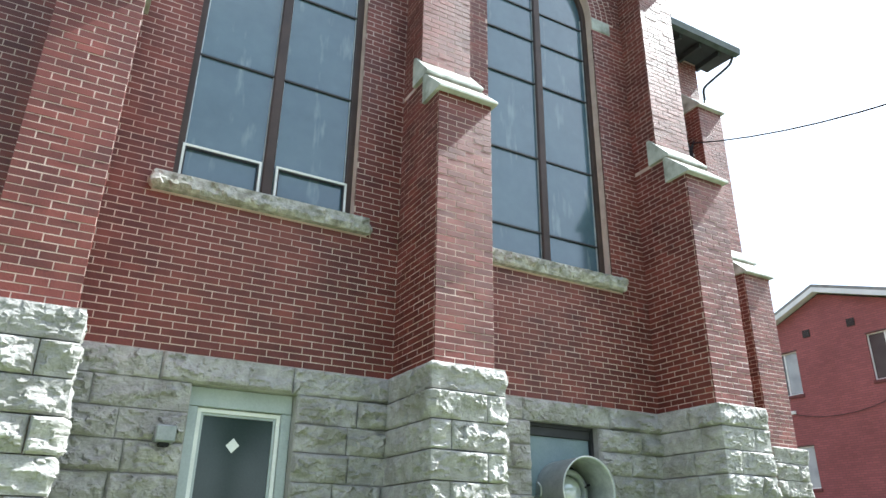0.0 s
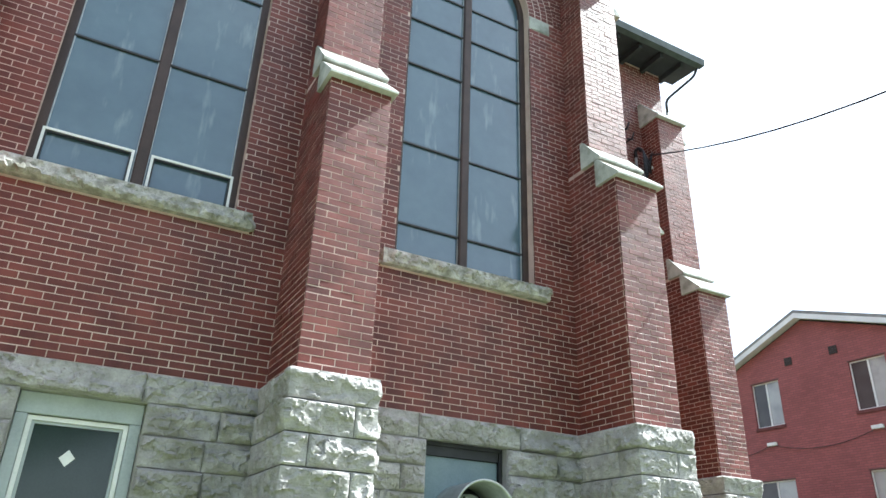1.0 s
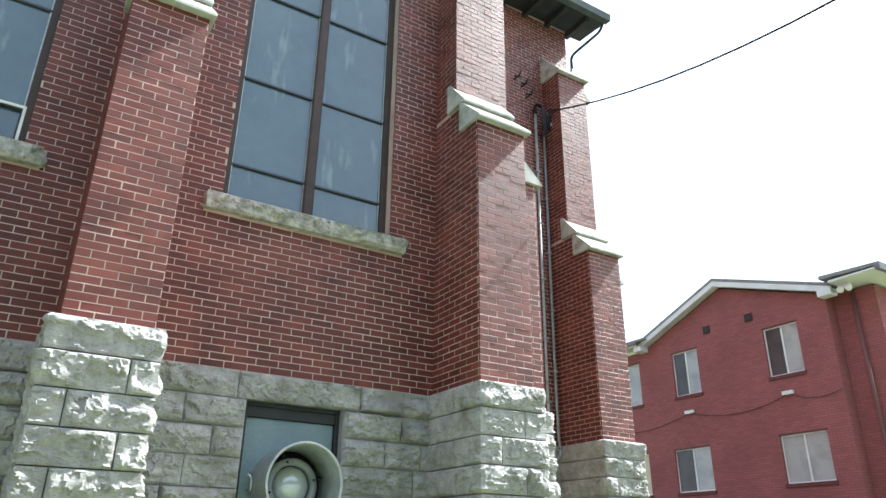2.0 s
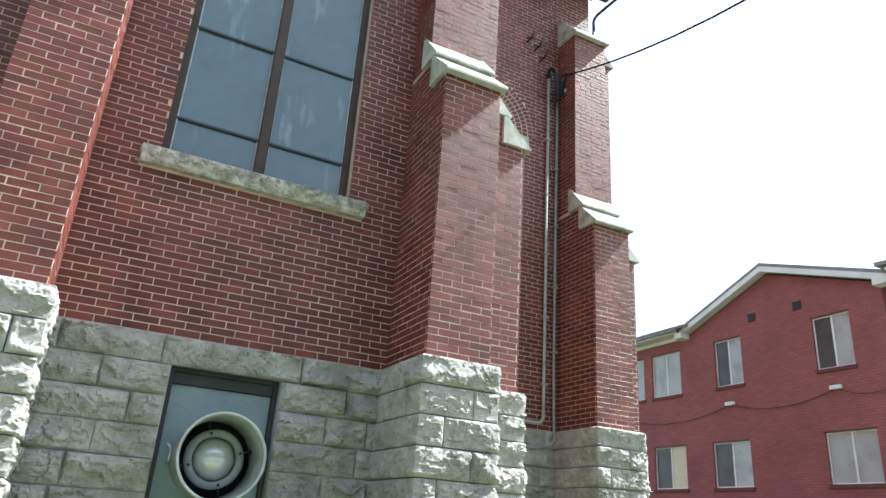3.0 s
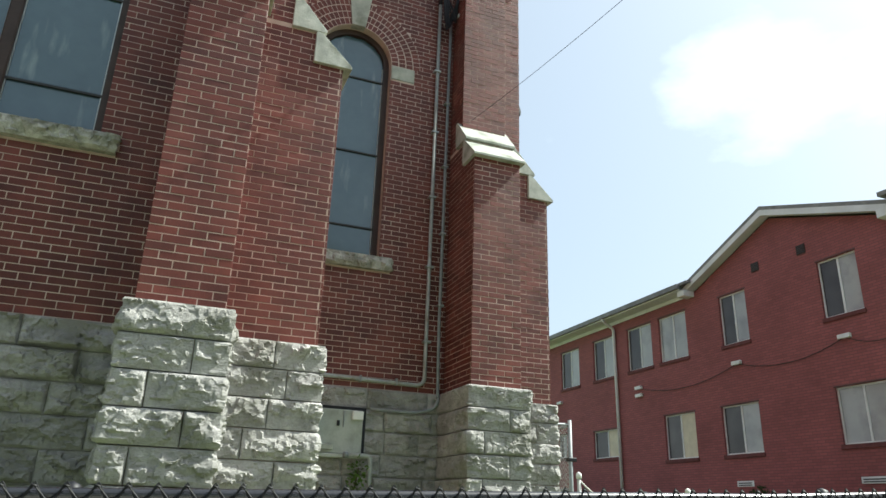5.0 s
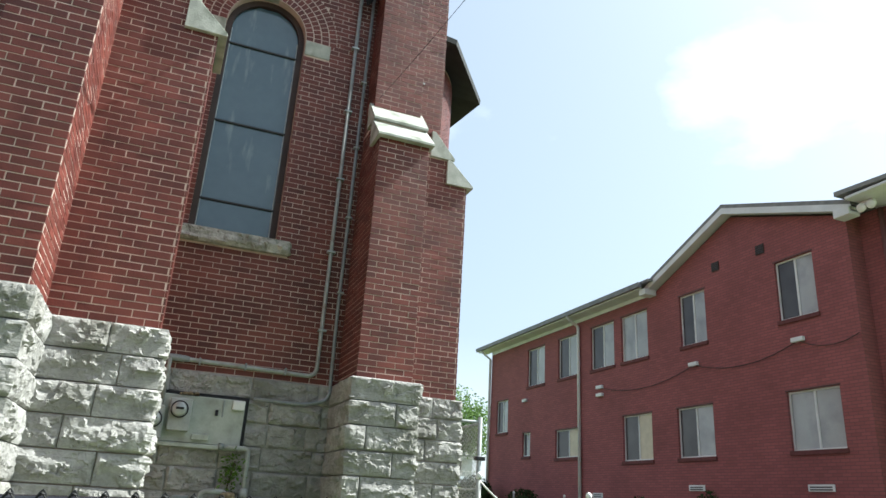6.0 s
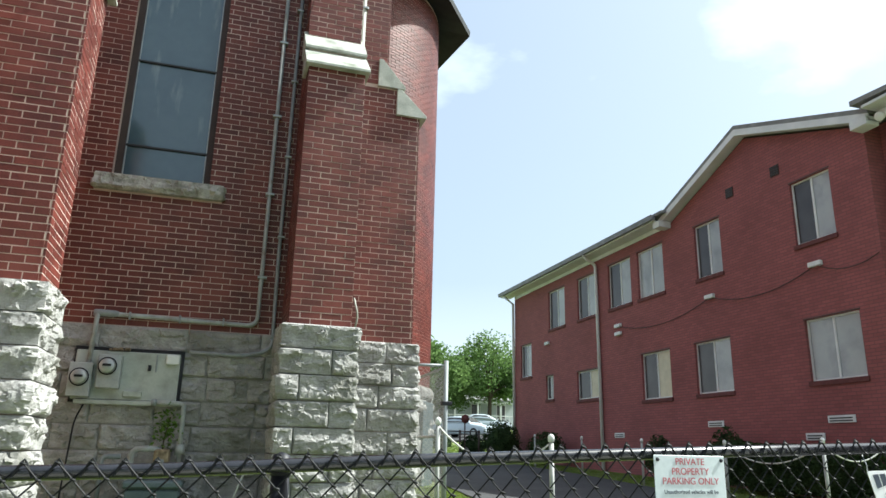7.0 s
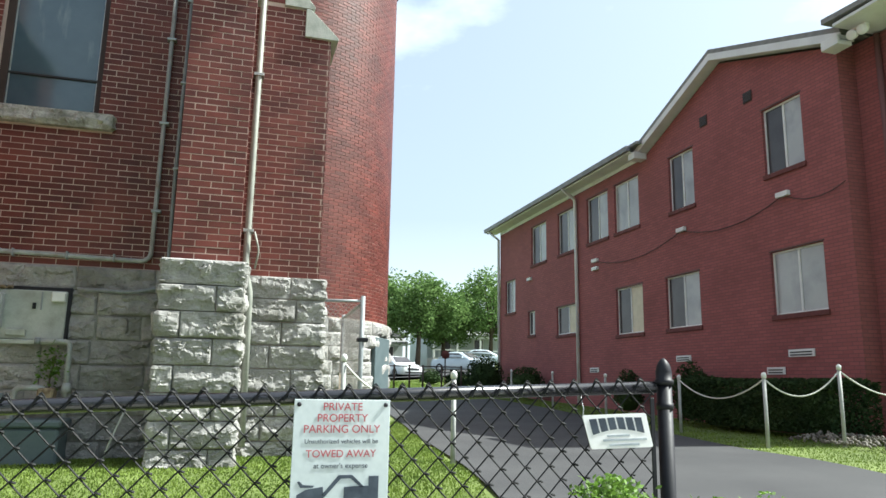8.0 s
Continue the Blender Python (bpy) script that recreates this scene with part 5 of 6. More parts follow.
def sign_plate(name, pts, mat, y0, y1):
    """A thin plate on the small sign, from an outline of (x, z)."""
    n = len(pts)
    v = [tilt @ Vector((a, y0, b)) for a, b in pts] + [tilt @ Vector((a, y1, b)) for a, b in pts]
    return piece(name, v, [tuple(range(n)), tuple(range(2 * n - 1, n - 1, -1))] + [(i, n + i, n + (i + 1) % n, (i + 1) % n) for i in range(n)], mat, s2)


def sign_at(u, w):
    """A place on the plate: u and w from 0 to 1 across it and down it."""
    top = (-0.130 + 0.238 * u, 0.047 + 0.009 * u)
    low = (-0.099 + 0.232 * u, -0.062 + 0.006 * u)
    return (top[0] + (low[0] - top[0]) * w, top[1] + (low[1] - top[1]) * w)


sign_plate("plate", [sign_at(*q) for q in ((0.02, 0), (0.98, 0), (1, 0.05), (1, 0.95), (0.98, 1), (0.02, 1), (0, 0.95), (0, 0.05))], M_SIGNWHITE, 0.0, 0.003)
for i in range(6):
    a, b = 0.085 + i * 0.142, 0.085 + i * 0.142 + 0.112
    d0, d1 = (0.44 + 0.20 * abs(2 * q - 1) ** 1.7 for q in (a, b))
    u0, u1 = (0.13 - 0.04 * (1 - abs(2 * q - 1)) for q in (a, b))
    sign_plate("printed_block", [sign_at(a, u0), sign_at(b, u1), sign_at(b, d1), sign_at(a, d0)], M_INK, -0.0015, -0.0003)
for w, a, b in ((0.60, 0.30, 0.66), (0.725, 0.22, 0.92), (0.87, 0.30, 0.78)):
    sign_plate("printed_line", [sign_at(a, w), sign_at(b, w), sign_at(b, w + 0.06), sign_at(a, w + 0.06)], M_PALEINK, -0.0015, -0.0003)
tube("hanging_wire", [(11.862, FY - 0.038, 1.03), (11.868, FY - 0.035, 1.06), (11.866, FY - 0.02, 1.10)], 0.0022, M_GALV, s2, sides=5)

# --- rope posts along the driveway ---
def rope_post(x, y, h):
    z = ground_z(x, y)
    p = thing("rope_post", (x, y, z), "slim grey metal post carrying a white rope beside the driveway", "post", "rope posts")
    lathe("post", (x, y, z - 0.1), (x, y, z + 2), [(0, 0.027), (h + 0.06, 0.026)], M_POST, p, sides=12)
    lathe("cap", (x, y, z + h - 0.04), (x, y, z + 2), [(0, 0.034), (0.05, 0.036), (0.07, 0.028), (0.085, 0.004)], M_WHITE, p, sides=12)
    return Vector((x, y, z + h - 0.05))


right = [rope_post(*q) for q in ((19.2, 8.85, 1.12), (17.93, 8.9, 0.98), (18.55, 11.83, 0.98), (18.75, 14.9, 0.95), (18.9, 18.0, 0.95), (19.0, 21.2, 0.95))]
left = [rope_post(*q) for q in ((11.92, 8.35, 1.05), (12.95, 7.55, 0.88))]
ends = list(zip(right[:3], right[1:3])) + list(zip(left, left[1:])) + [(right[0], Vector((20.85, 8.6, right[0].z - 0.1)))]
for a, b in ends:
    tagged(tube("rope", sagging(a, b, 0.30, 14), 0.011, M_ROPE, sides=6), "white rope sagging between two posts", "rope", "ropes")

# --- grey gate beside the apse ---
gate = thing("chain_link_gate", (12.1, 9.1, 0.35), "grey galvanised chain-link gate beside the apse", "gate")
P0, P1, P2 = (11.66, 9.1), (12.225, 9.05), (12.32, 11.3)
for x, y, h in ((11.70, 9.1, 1.72), (12.225, 9.05, 1.83), (12.32, 11.3, 1.80)):
    tube("gate_post", [(x, y, ground_z(x, y) - 0.1), (x, y, ground_z(x, y) + h)], 0.030, M_CONDUIT, gate, sides=10)
tube("gate_rail", [(11.70, 9.1, 2.11), (12.225, 9.05, 2.12)], 0.018, M_CONDUIT, gate)
for z in (2.10, 1.25, 0.46):
    tube("gate_rail", [(12.225, 9.05, z), (12.32, 11.3, z)], 0.019, M_CONDUIT, gate)
box("label_plate", (12.22, 10.45, 1.02), (12.245, 10.80, 1.26), M_WHITE, gate, 0.003, "small white plate on the mesh")
box("latch", (12.17, 9.0, 1.62), (12.30, 9.10, 1.67), M_BLACK, gate, 0.006)
vs, fs = [], []
for (ax0, ay0), (bx0, by0) in ((P0, P1), (P1, P2)):
    ln = math.hypot(bx0 - ax0, by0 - ay0)
    for sgn in (-1, 1):
        u = -1.65
        while u < ln + 1.65:
            ua, za, ub, zb = u, 2.10, u + sgn * 1.66, 0.44
            t0, t1 = 0.0, 1.0
            lo_, hi_ = sorted(((0 - ua) / (ub - ua), (ln - ua) / (ub - ua)))
            t0, t1 = max(t0, lo_), min(t1, hi_)
            if t1 - t0 > 0.02:
                pts = []
                for t in (t0, t1):
                    uu, zz = ua + (ub - ua) * t, za + (zb - za) * t
                    pts.append((ax0 + (bx0 - ax0) * uu / ln, ay0 + (by0 - ay0) * uu / ln, zz))
                v, f = tube_data(pts, 0.0022, 3)
                n = len(vs)
                vs += v
                fs += [tuple(i + n for i in q) for q in f]
            u += 0.062
piece("woven_wire", vs, fs, M_GALV, gate, "galvanised diamond mesh", kind="stuff")
ta = radians(-30)
cellar = thing("cellar_door", (ax + APSE_R * math.cos(ta), ay + APSE_R * math.sin(ta), 0.4), "dark grey cellar door in the curved stone base", "door")
bm = bmesh.new()
bm_box(bm, (-0.42, -0.05, 0.3), (0.42, 0.03, 2.0), 0.01)
bm.transform(Matrix.Translation((ax + (APSE_R + 0.02) * math.cos(ta), ay + (APSE_R + 0.02) * math.sin(ta), 0)) @ pose(0, 0, 0, 0, 0, 60))
part("door_leaf", bm, M_BIN, cellar)

# --- apartment building ---
AX = 20.85
apt = thing("apartment_building", (24.5, 18, 0.4), "two-storey red brick apartment building with low gable and white trim", "apartment building")


def uv_wall(name, outline, x, holes, parent, depth=0.12):
    """A wall in the plane x with window openings (y from, y to, z from, z to), UVs in metres; reveals go inwards."""
    ys = sorted({y for y, _ in outline} | {q for h in holes for q in h[:2]})
    zs = [0.0] + sorted({q for h in holes for q in h[2:4]})
    me = bpy.data.meshes.new(name)
    verts, faces, index = [], [], {}

    def vid(y, z):
        return index.setdefault((round(y, 4), round(z, 4)), len(index))

    def top_at(y):
        for (y0, z0), (y1, z1) in zip(outline, outline[1:]):
            if y0 <= y <= y1:
                return z0 + (z1 - z0) * (y - y0) / max(1e-6, y1 - y0)
        return outline[-1][1]
    for a, b in zip(ys, ys[1:]):
        for z0, z1 in zip(zs, zs[1:] + [None]):
            if z1 is not None and any(h[0] < (a + b) / 2 < h[1] and h[2] < (z0 + z1) / 2 < h[3] for h in holes):
                continue
            za, zb = (top_at(a), top_at(b)) if z1 is None else (z1, z1)
            faces.append((vid(a, z0), vid(a, za), vid(b, zb), vid(b, z0)))
    verts = [(x, y, z) for y, z in index]
    for y0, y1, z0, z1 in holes:
        n = len(verts)
        o = [vid(y0, z0), vid(y1, z0), vid(y1, z1), vid(y0, z1)]
        verts += [(x + depth, y0, z0), (x + depth, y1, z0), (x + depth, y1, z1), (x + depth, y0, z1)]
        faces += [(o[i], n + i, n + (i + 1) % 4, o[(i + 1) % 4]) for i in range(4)]
    me.from_pydata(verts, [], faces)
    uv = me.uv_layers.new(name="UVMap")
    for poly in me.polygons:
        for li, vi in zip(poly.loop_indices, poly.vertices):
            c = me.vertices[vi].co
            uv.data[li].uv = (c.y + (c.x - x), c.z)
    me.materials.append(M_APT)
    ob = new(name, me)
    attach(ob, parent)
    return ob


UPPER = [(22.6, 23.9, "b"), (20.38, 21.66, "b"), (18.32, 19.61, "h"), (16.67, 17.95, "w"), (14.27, 15.27, "h"), (10.88, 11.94, "h")]
LOWER = [(16.63, 17.99, 2.54, 3.80, "c"), (14.24, 15.58, 2.54, 3.79, "h"), (10.61, 11.96, 2.56, 3.80, "w"), (20.25, 21.84, 2.76, 3.66, "c"), (23.61, 24.21, 2.9, 3.73, "b"), (25.45, 26.46, 3.86, 5.11, "b")]
WINS = [(a, b, 5.39, 6.77, k) for a, b, k in UPPER] + LOWER
OUT = [(9.95, 7.26), (13.17, 8.38), (16.30, 7.14), (16.31, 7.10), (27.05, 7.10)]
uv_wall("wall", OUT, AX, [w[:4] for w in WINS], apt)


def flat_wall(name, pts, axis, parent):
    me = bpy.data.meshes.new(name)
    me.from_pydata(pts, [], [tuple(range(len(pts)))])
    uv = me.uv_layers.new(name="UVMap")
    for poly in me.polygons:
        for li, vi in zip(poly.loop_indices, poly.vertices):
            c = me.vertices[vi].co
            uv.data[li].uv = (c.y if axis == "x" else c.x, c.z)
    me.materials.append(M_APT)
    ob = new(name, me)
    attach(ob, parent)
    return ob


flat_wall("wall", [(AX, 27.05, 0), (33, 27.05, 0), (33, 27.05, 7.1), (AX, 27.05, 7.1)], "y", apt)
flat_wall("wall", [(AX, 9.95, 0), (AX + 0.4, 9.95, 0), (AX + 0.4, 9.95, 7.36), (AX, 9.95, 7.36)], "y", apt)
flat_wall("wall", [(AX + 0.4, 9.95, 0), (AX + 0.4, 8.85, 0), (AX + 0.4, 8.85, 7.3), (AX + 0.4, 9.95, 7.36)], "x", apt)
flat_wall("wall", [(AX + 0.4, 8.85, 0), (33, 8.85, 0), (33, 8.85, 7.3), (AX + 0.4, 8.85, 7.3)], "y", apt)
flat_wall("wall", [(33, 8.85, 0), (33, 27.05, 0), (33, 27.05, 7.1), (33, 8.85, 7.3)], "x", apt)
# gable roof, eaves and white trim
over = 0.26


def roof_slab(name, ya, za, yb, zb, mat, x0, x1, t0, t1, label=""):
    prism(name, [(ya, za + t0), (yb, zb + t0), (yb, zb + t1), (ya, za + t1)], "x", x0, x1, mat, apt, label)


roof_slab("roof", 9.6, 7.20, 13.17, 8.44, M_SHINGLE, AX - over, 33.2, 0.14, 0.24, "grey shingle roof")
roof_slab("roof", 13.17, 8.44, 16.45, 7.14, M_SHINGLE, AX - over, 33.2, 0.14, 0.24, "grey shingle roof")
roof_slab("rake_board", 9.6, 7.20, 13.17, 8.44, M_TRIM, AX - over, AX - over + 0.03, -0.02, 0.138)
roof_slab("rake_board", 13.17, 8.44, 16.45, 7.14, M_TRIM, AX - over, AX - over + 0.03, -0.02, 0.138)
roof_slab("soffit", 9.6, 7.20, 13.17, 8.44, M_TRIM, AX - over + 0.031, AX + 0.05, 0.0, 0.03)
roof_slab("soffit", 13.17, 8.44, 16.45, 7.14, M_TRIM, AX - over + 0.031, AX + 0.05, 0.0, 0.03)
prism("eave_roof", [(AX - 0.42, 7.36), (AX - 0.42, 7.44), (33.0, 9.5), (33.0, 9.4)], "y", 16.0, 27.5, M_SHINGLE, apt, "grey shingle roof")
box("fascia", (AX - 0.43, 16.35, 7.22), (AX - 0.40, 27.5, 7.37), M_TRIM, apt)
box("eave_soffit", (AX - 0.40, 16.35, 7.22), (AX - 0.002, 27.5, 7.25), M_TRIM, apt)
prism("gutter", [(AX - 0.53, 7.26), (AX - 0.55, 7.39), (AX - 0.435, 7.39), (AX - 0.435, 7.26)], "y", 16.3, 27.55, M_GUTTER, apt, "dark grey gutter")
box("frieze_board", (AX - 0.03, 16.35, 7.10), (AX - 0.002, 27.0, 7.215), M_TRIM, apt)
box("eave_return", (AX - 0.38, 16.2, 7.04), (AX - 0.002, 16.5, 7.215), M_TRIM, apt, 0.01)
box("eave_return", (AX - 0.32, 9.60, 7.12), (AX - 0.002, 9.98, 7.30), M_TRIM, apt, 0.01)
box("eave_soffit", (AX - 0.48, 8.3, 7.36), (33.2, 9.54, 7.42), M_TRIM, apt, 0.01)
prism("gutter", [(8.18, 7.33), (8.16, 7.5), (8.3, 7.5), (8.3, 7.33)], "x", AX - 0.52, 33.2, M_GUTTER, apt, "dark grey gutter")
prism("roof", [(8.2, 7.44), (8.2, 7.52), (9.75, 7.60), (9.75, 7.50)], "x", AX - 0.5, 33.2, M_SHINGLE, apt, "grey shingle roof")


def apt_window(a, b, z0, z1, kind):
    me = bpy.data.meshes.new("window")
    bm = bmesh.new()
    t, x = 0.036, AX + 0.065
    for lo, hi in (((x, a, z0), (x + 0.06, b, z0 + t)), ((x, a, z1 - t), (x + 0.06, b, z1)), ((x, a, z0 + t), (x + 0.06, a + t, z1 - t)), ((x, b - t, z0 + t), (x + 0.06, b, z1 - t)), ((x + 0.005, (a + b) / 2 - 0.025, z0 + t), (x + 0.055, (a + b) / 2 + 0.025, z1 - t))):
        bm_box(bm, lo, hi)
    bm.to_mesh(me)
    bm.free()
    me.materials.append(M_TRIM)
    w = new("window", me)
    attach(w, apt)
    tagged(w, "white sliding window")
    m = (a + b) / 2
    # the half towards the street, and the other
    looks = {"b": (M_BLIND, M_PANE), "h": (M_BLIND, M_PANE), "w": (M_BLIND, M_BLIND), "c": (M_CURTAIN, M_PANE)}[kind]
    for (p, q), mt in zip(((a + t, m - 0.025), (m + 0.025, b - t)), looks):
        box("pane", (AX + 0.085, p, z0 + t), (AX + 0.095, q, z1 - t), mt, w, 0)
    box("sill", (AX - 0.035, a - 0.04, z0 - 0.10), (AX + 0.06, b + 0.04, z0 - 0.004), M_SILLBRICK, w, 0.006, "dark rowlock brick sill")
    # dark strip drawn as the shadow line along the window head
    box("shadow_line", (AX - 0.004, a - 0.03, z1 + 0.002), (AX + 0.06, b + 0.03, z1 + 0.03), M_FRAME, w, 0.003, "dark strip standing in for the shadow line over the window")
    # dark sheet across the opening, its colour standing in for the shade inside
    box("shade_backing", (AX + 0.10, a, z0), (AX + 0.118, b, z1), M_PANE, w, 0)


for w in WINS:
    apt_window(*w)
for y, z in ((13.8, 7.23), (12.3, 7.23)):
    v = box("attic_vent", (AX - 0.02, y - 0.13, z - 0.12), (AX + 0.02, y + 0.13, z + 0.12), M_FRAME, apt, 0.004, "dark louvred vent")
    for k in range(4):
        box("slat", (AX - 0.035, y - 0.12, z - 0.09 + k * 0.055), (AX - 0.021, y + 0.12, z - 0.07 + k * 0.055), M_BAR, v, 0.002)
for y, z, w_ in ((14.96, 1.81, 0.28), (11.31, 1.81, 0.32), (11.99, 1.49, 0.24), (19.3, 1.6, 0.26)):
    v = box("wall_vent", (AX - 0.03, y - w_, z - 0.07), (AX - 0.002, y + w_, z + 0.07), M_TRIM, apt, 0.005, "white louvred wall vent")
    for k in range(2):
        box("slat", (AX - 0.036, y - w_ + 0.05, z - 0.045 + k * 0.05), (AX - 0.031, y + w_ - 0.05, z - 0.02 + k * 0.05), M_BAR, v, 0.001)
for y, z in ((11.46, 4.88), (14.79, 4.85), (19.08, 4.79), (19.08, 4.55), (24.0, 4.9)):
    box("cable_box", (AX - 0.09, y - 0.16, z - 0.05), (AX - 0.002, y + 0.16, z + 0.05), M_TRIM, apt, 0.008, "small white fitting")
tube("wall_cable", sagging((AX - 0.04, 11.46, 4.86), (AX - 0.04, 14.79, 4.83), 0.28, 10) + sagging((AX - 0.04, 14.79, 4.83), (AX - 0.04, 19.08, 4.77), 0.30, 10)[1:], 0.010, M_FRAME, apt, sides=5)
tube("wall_cable", sagging((AX - 0.04, 11.46, 4.86), (AX - 0.04, 9.97, 4.75), 0.18, 8), 0.009, M_FRAME, apt, sides=5)
tube("downspout", rounded([(AX - 0.48, 20.3, 7.27), (AX - 0.4, 20.28, 7.14), (AX - 0.07, 20.25, 6.95), (AX - 0.07, 20.2, 0.6)], 0.1), 0.052, M_TRIM, apt, "white downspout", 8)
tube("downspout", [(AX - 0.48, 27.2, 7.27), (AX - 0.1, 27.0, 6.9), (AX - 0.07, 26.98, 0.6)], 0.052, M_TRIM, apt, "white downspout", 8)
tube("downspout", [(AX + 0.33, 9.4, 7.3), (AX + 0.33, 9.4, 0.5)], 0.05, M_APT, apt, "dark downspout", 8)
fl = thing("floodlight", (AX - 0.2, 9.5, 7.1), "twin white floodlights under the eave", "lamp")
for dy_ in (-0.1, 0.12):
    lathe("lamp_head", (AX - 0.1, 9.3 + dy_, 7.24), (AX - 0.5, 9.2 + dy_, 7.05), [(0, 0.04), (0.05, 0.07), (0.16, 0.09), (0.17, 0.08)], M_WHITE, fl, sides=14)
box("mount", (AX - 0.12, 9.2, 7.26), (AX - 0.02, 9.5, 7.36), M_WHITE, fl)
tagged(box("meter_cabinet", (AX + 0.2, 9.1, 1.55), (AX + 0.395, 9.5, 2.0), M_CONDUIT, apt, 0.01), "grey wall cabinet")

# --- planting ---
def bush(x, y, r, h, seed):
    z = ground_z(x, y)
    b = thing("bush", (x, y, z), "dark green clipped bush against the brick wall", "bush", "bushes")
    rn = random.Random(seed)
    spots = []
    for _ in range(int(2400 * r)):
        t, u, q = rn.uniform(0, 6.283), rn.uniform(-0.2, 1), rn.uniform(0.75, 1.06) + 0.1 * noise.noise(Vector((x + seed, rn.random(), y)))
        c = math.sqrt(max(0, 1 - u * u))
        spots.append((x + r * q * c * math.cos(t), y + r * q * c * math.sin(t), z + max(0.03, h * (0.35 + 0.62 * u * q))))
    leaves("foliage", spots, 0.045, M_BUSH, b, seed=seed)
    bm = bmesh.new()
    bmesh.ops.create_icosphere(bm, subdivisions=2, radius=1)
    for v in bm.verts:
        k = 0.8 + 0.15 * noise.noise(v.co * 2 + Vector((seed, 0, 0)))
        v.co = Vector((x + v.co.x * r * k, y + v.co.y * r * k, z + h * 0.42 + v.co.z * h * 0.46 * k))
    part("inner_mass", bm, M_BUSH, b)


for i, (x, y, r, h) in enumerate(((20.25, 13.9, 0.42, 1.32), (20.3, 16.55, 0.36, 1.1), (20.1, 22.7, 0.64, 1.12), (19.9, 26.2, 0.76, 1.5), (19.2, 27.4, 0.5, 0.85), (20.65, 36.5, 0.62, 0.75))):
    bush(x, y, r, h, 20 + i)

hedge = thing("hedge", (20.05, 11.5, 0.4), "dark green clipped hedge along the foot of the brick wall", "hedge")
rn = random.Random(77)
sp = []
while len(sp) < 15000:
    u, y = rn.uniform(-1, 1), rn.uniform(9.45, 13.5)
    top = 0.93 + 0.07 * noise.noise(Vector((y * 1.7, 3.0, 0))) - 0.10 * abs(u) ** 4
    wide = 0.50 + 0.06 * noise.noise(Vector((y * 1.3, 0, 5.0)))
    if rn.random() < 0.55:
        x, h = 20.1 + wide * (-1 if u < 0 else 1) * rn.uniform(0.9, 1.04), top * rn.uniform(0.12, 1.0)
    else:
        x, h = 20.1 + wide * u, top * rn.uniform(0.93, 1.05)
    sp.append((x, y, ground_z(x, y) + h))
for _ in range(2600):
    x, y = rn.uniform(19.62, 20.58), rn.choice((9.5, 13.5)) + rn.uniform(-0.05, 0.05)
    sp.append((x, y, ground_z(x, y) + rn.uniform(0.08, 0.9)))
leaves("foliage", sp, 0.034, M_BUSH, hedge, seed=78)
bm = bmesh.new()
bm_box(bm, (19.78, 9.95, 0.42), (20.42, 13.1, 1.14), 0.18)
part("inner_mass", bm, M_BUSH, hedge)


def tree(x, y, height, spread, seed):
    z = ground_z(x, y)
    t = thing("tree", (x, y, z), "leafy green street tree with a dark trunk", "tree", "street trees")
    rn = random.Random(seed)
    fork = height * 0.30
    tube("trunk", [(x, y, z - 0.1), (x + 0.05, y, z + fork * 0.6), (x + 0.1, y + 0.05, z + fork), (x, y, z + height * 0.75)], [0.26, 0.2, 0.17, 0.05], M_BARK, t, sides=8)
    clumps = []
    for k in range(9):
        a = k * 2.4 + rn.uniform(-0.4, 0.4)
        d, up_ = spread * rn.uniform(0.45, 0.85), height * rn.uniform(0.42, 0.86)
        e = Vector((x + d * math.cos(a), y + d * math.sin(a), z + up_))
        s = Vector((x + 0.08, y, z + fork * rn.uniform(0.9, 1.4)))
        tube("limb", [s, s.lerp(e, 0.5) + Vector((0, 0, 0.25)), e], [0.09, 0.06, 0.02], M_BARK, t, sides=5)
        clumps.append((e, spread * rn.uniform(0.30, 0.46)))
    for _ in range(16):
        a, d = rn.uniform(0, 6.283), spread * math.sqrt(rn.random()) * 0.85
        clumps.append((Vector((x + d * math.cos(a), y + d * math.sin(a), z + height * rn.uniform(0.40, 0.93 - 0.25 * d / spread))), spread * rn.uniform(0.22, 0.38)))
    spots = []
    for c, r in clumps:
        for _ in range(520):
            v = Vector((rn.gauss(0, 1), rn.gauss(0, 1), rn.gauss(0, 0.8)))
            v = v.normalized() * r * (0.25 + 1.05 * rn.random() ** 0.8)
            spots.append(c + v)
    leaves("crown", spots, 0.145, M_LEAF, t, seed=seed)


for i, q in enumerate(((24.8, 56.0, 9.0, 3.6), (32.4, 60.0, 8.2, 3.6), (28.6, 62.0, 6.7, 2.6), (20.0, 59.0, 9.0, 3.5))):
    tree(*q, 60 + i)
# the street's other side: unseen trees added to dim walls, mirrored in window glass
for i, q in enumerate(((-8.0, -13.5, 11.5, 4.4), (-1.0, -15.0, 12.5, 4.8), (6.0, -13.5, 11.5, 4.4), (13.0, -15.5, 12.0, 4.8), (-15.0, -15.0, 12.5, 4.8), (21.0, -15.0, 11.0, 4.4))):
    tree(*q, 90 + i)

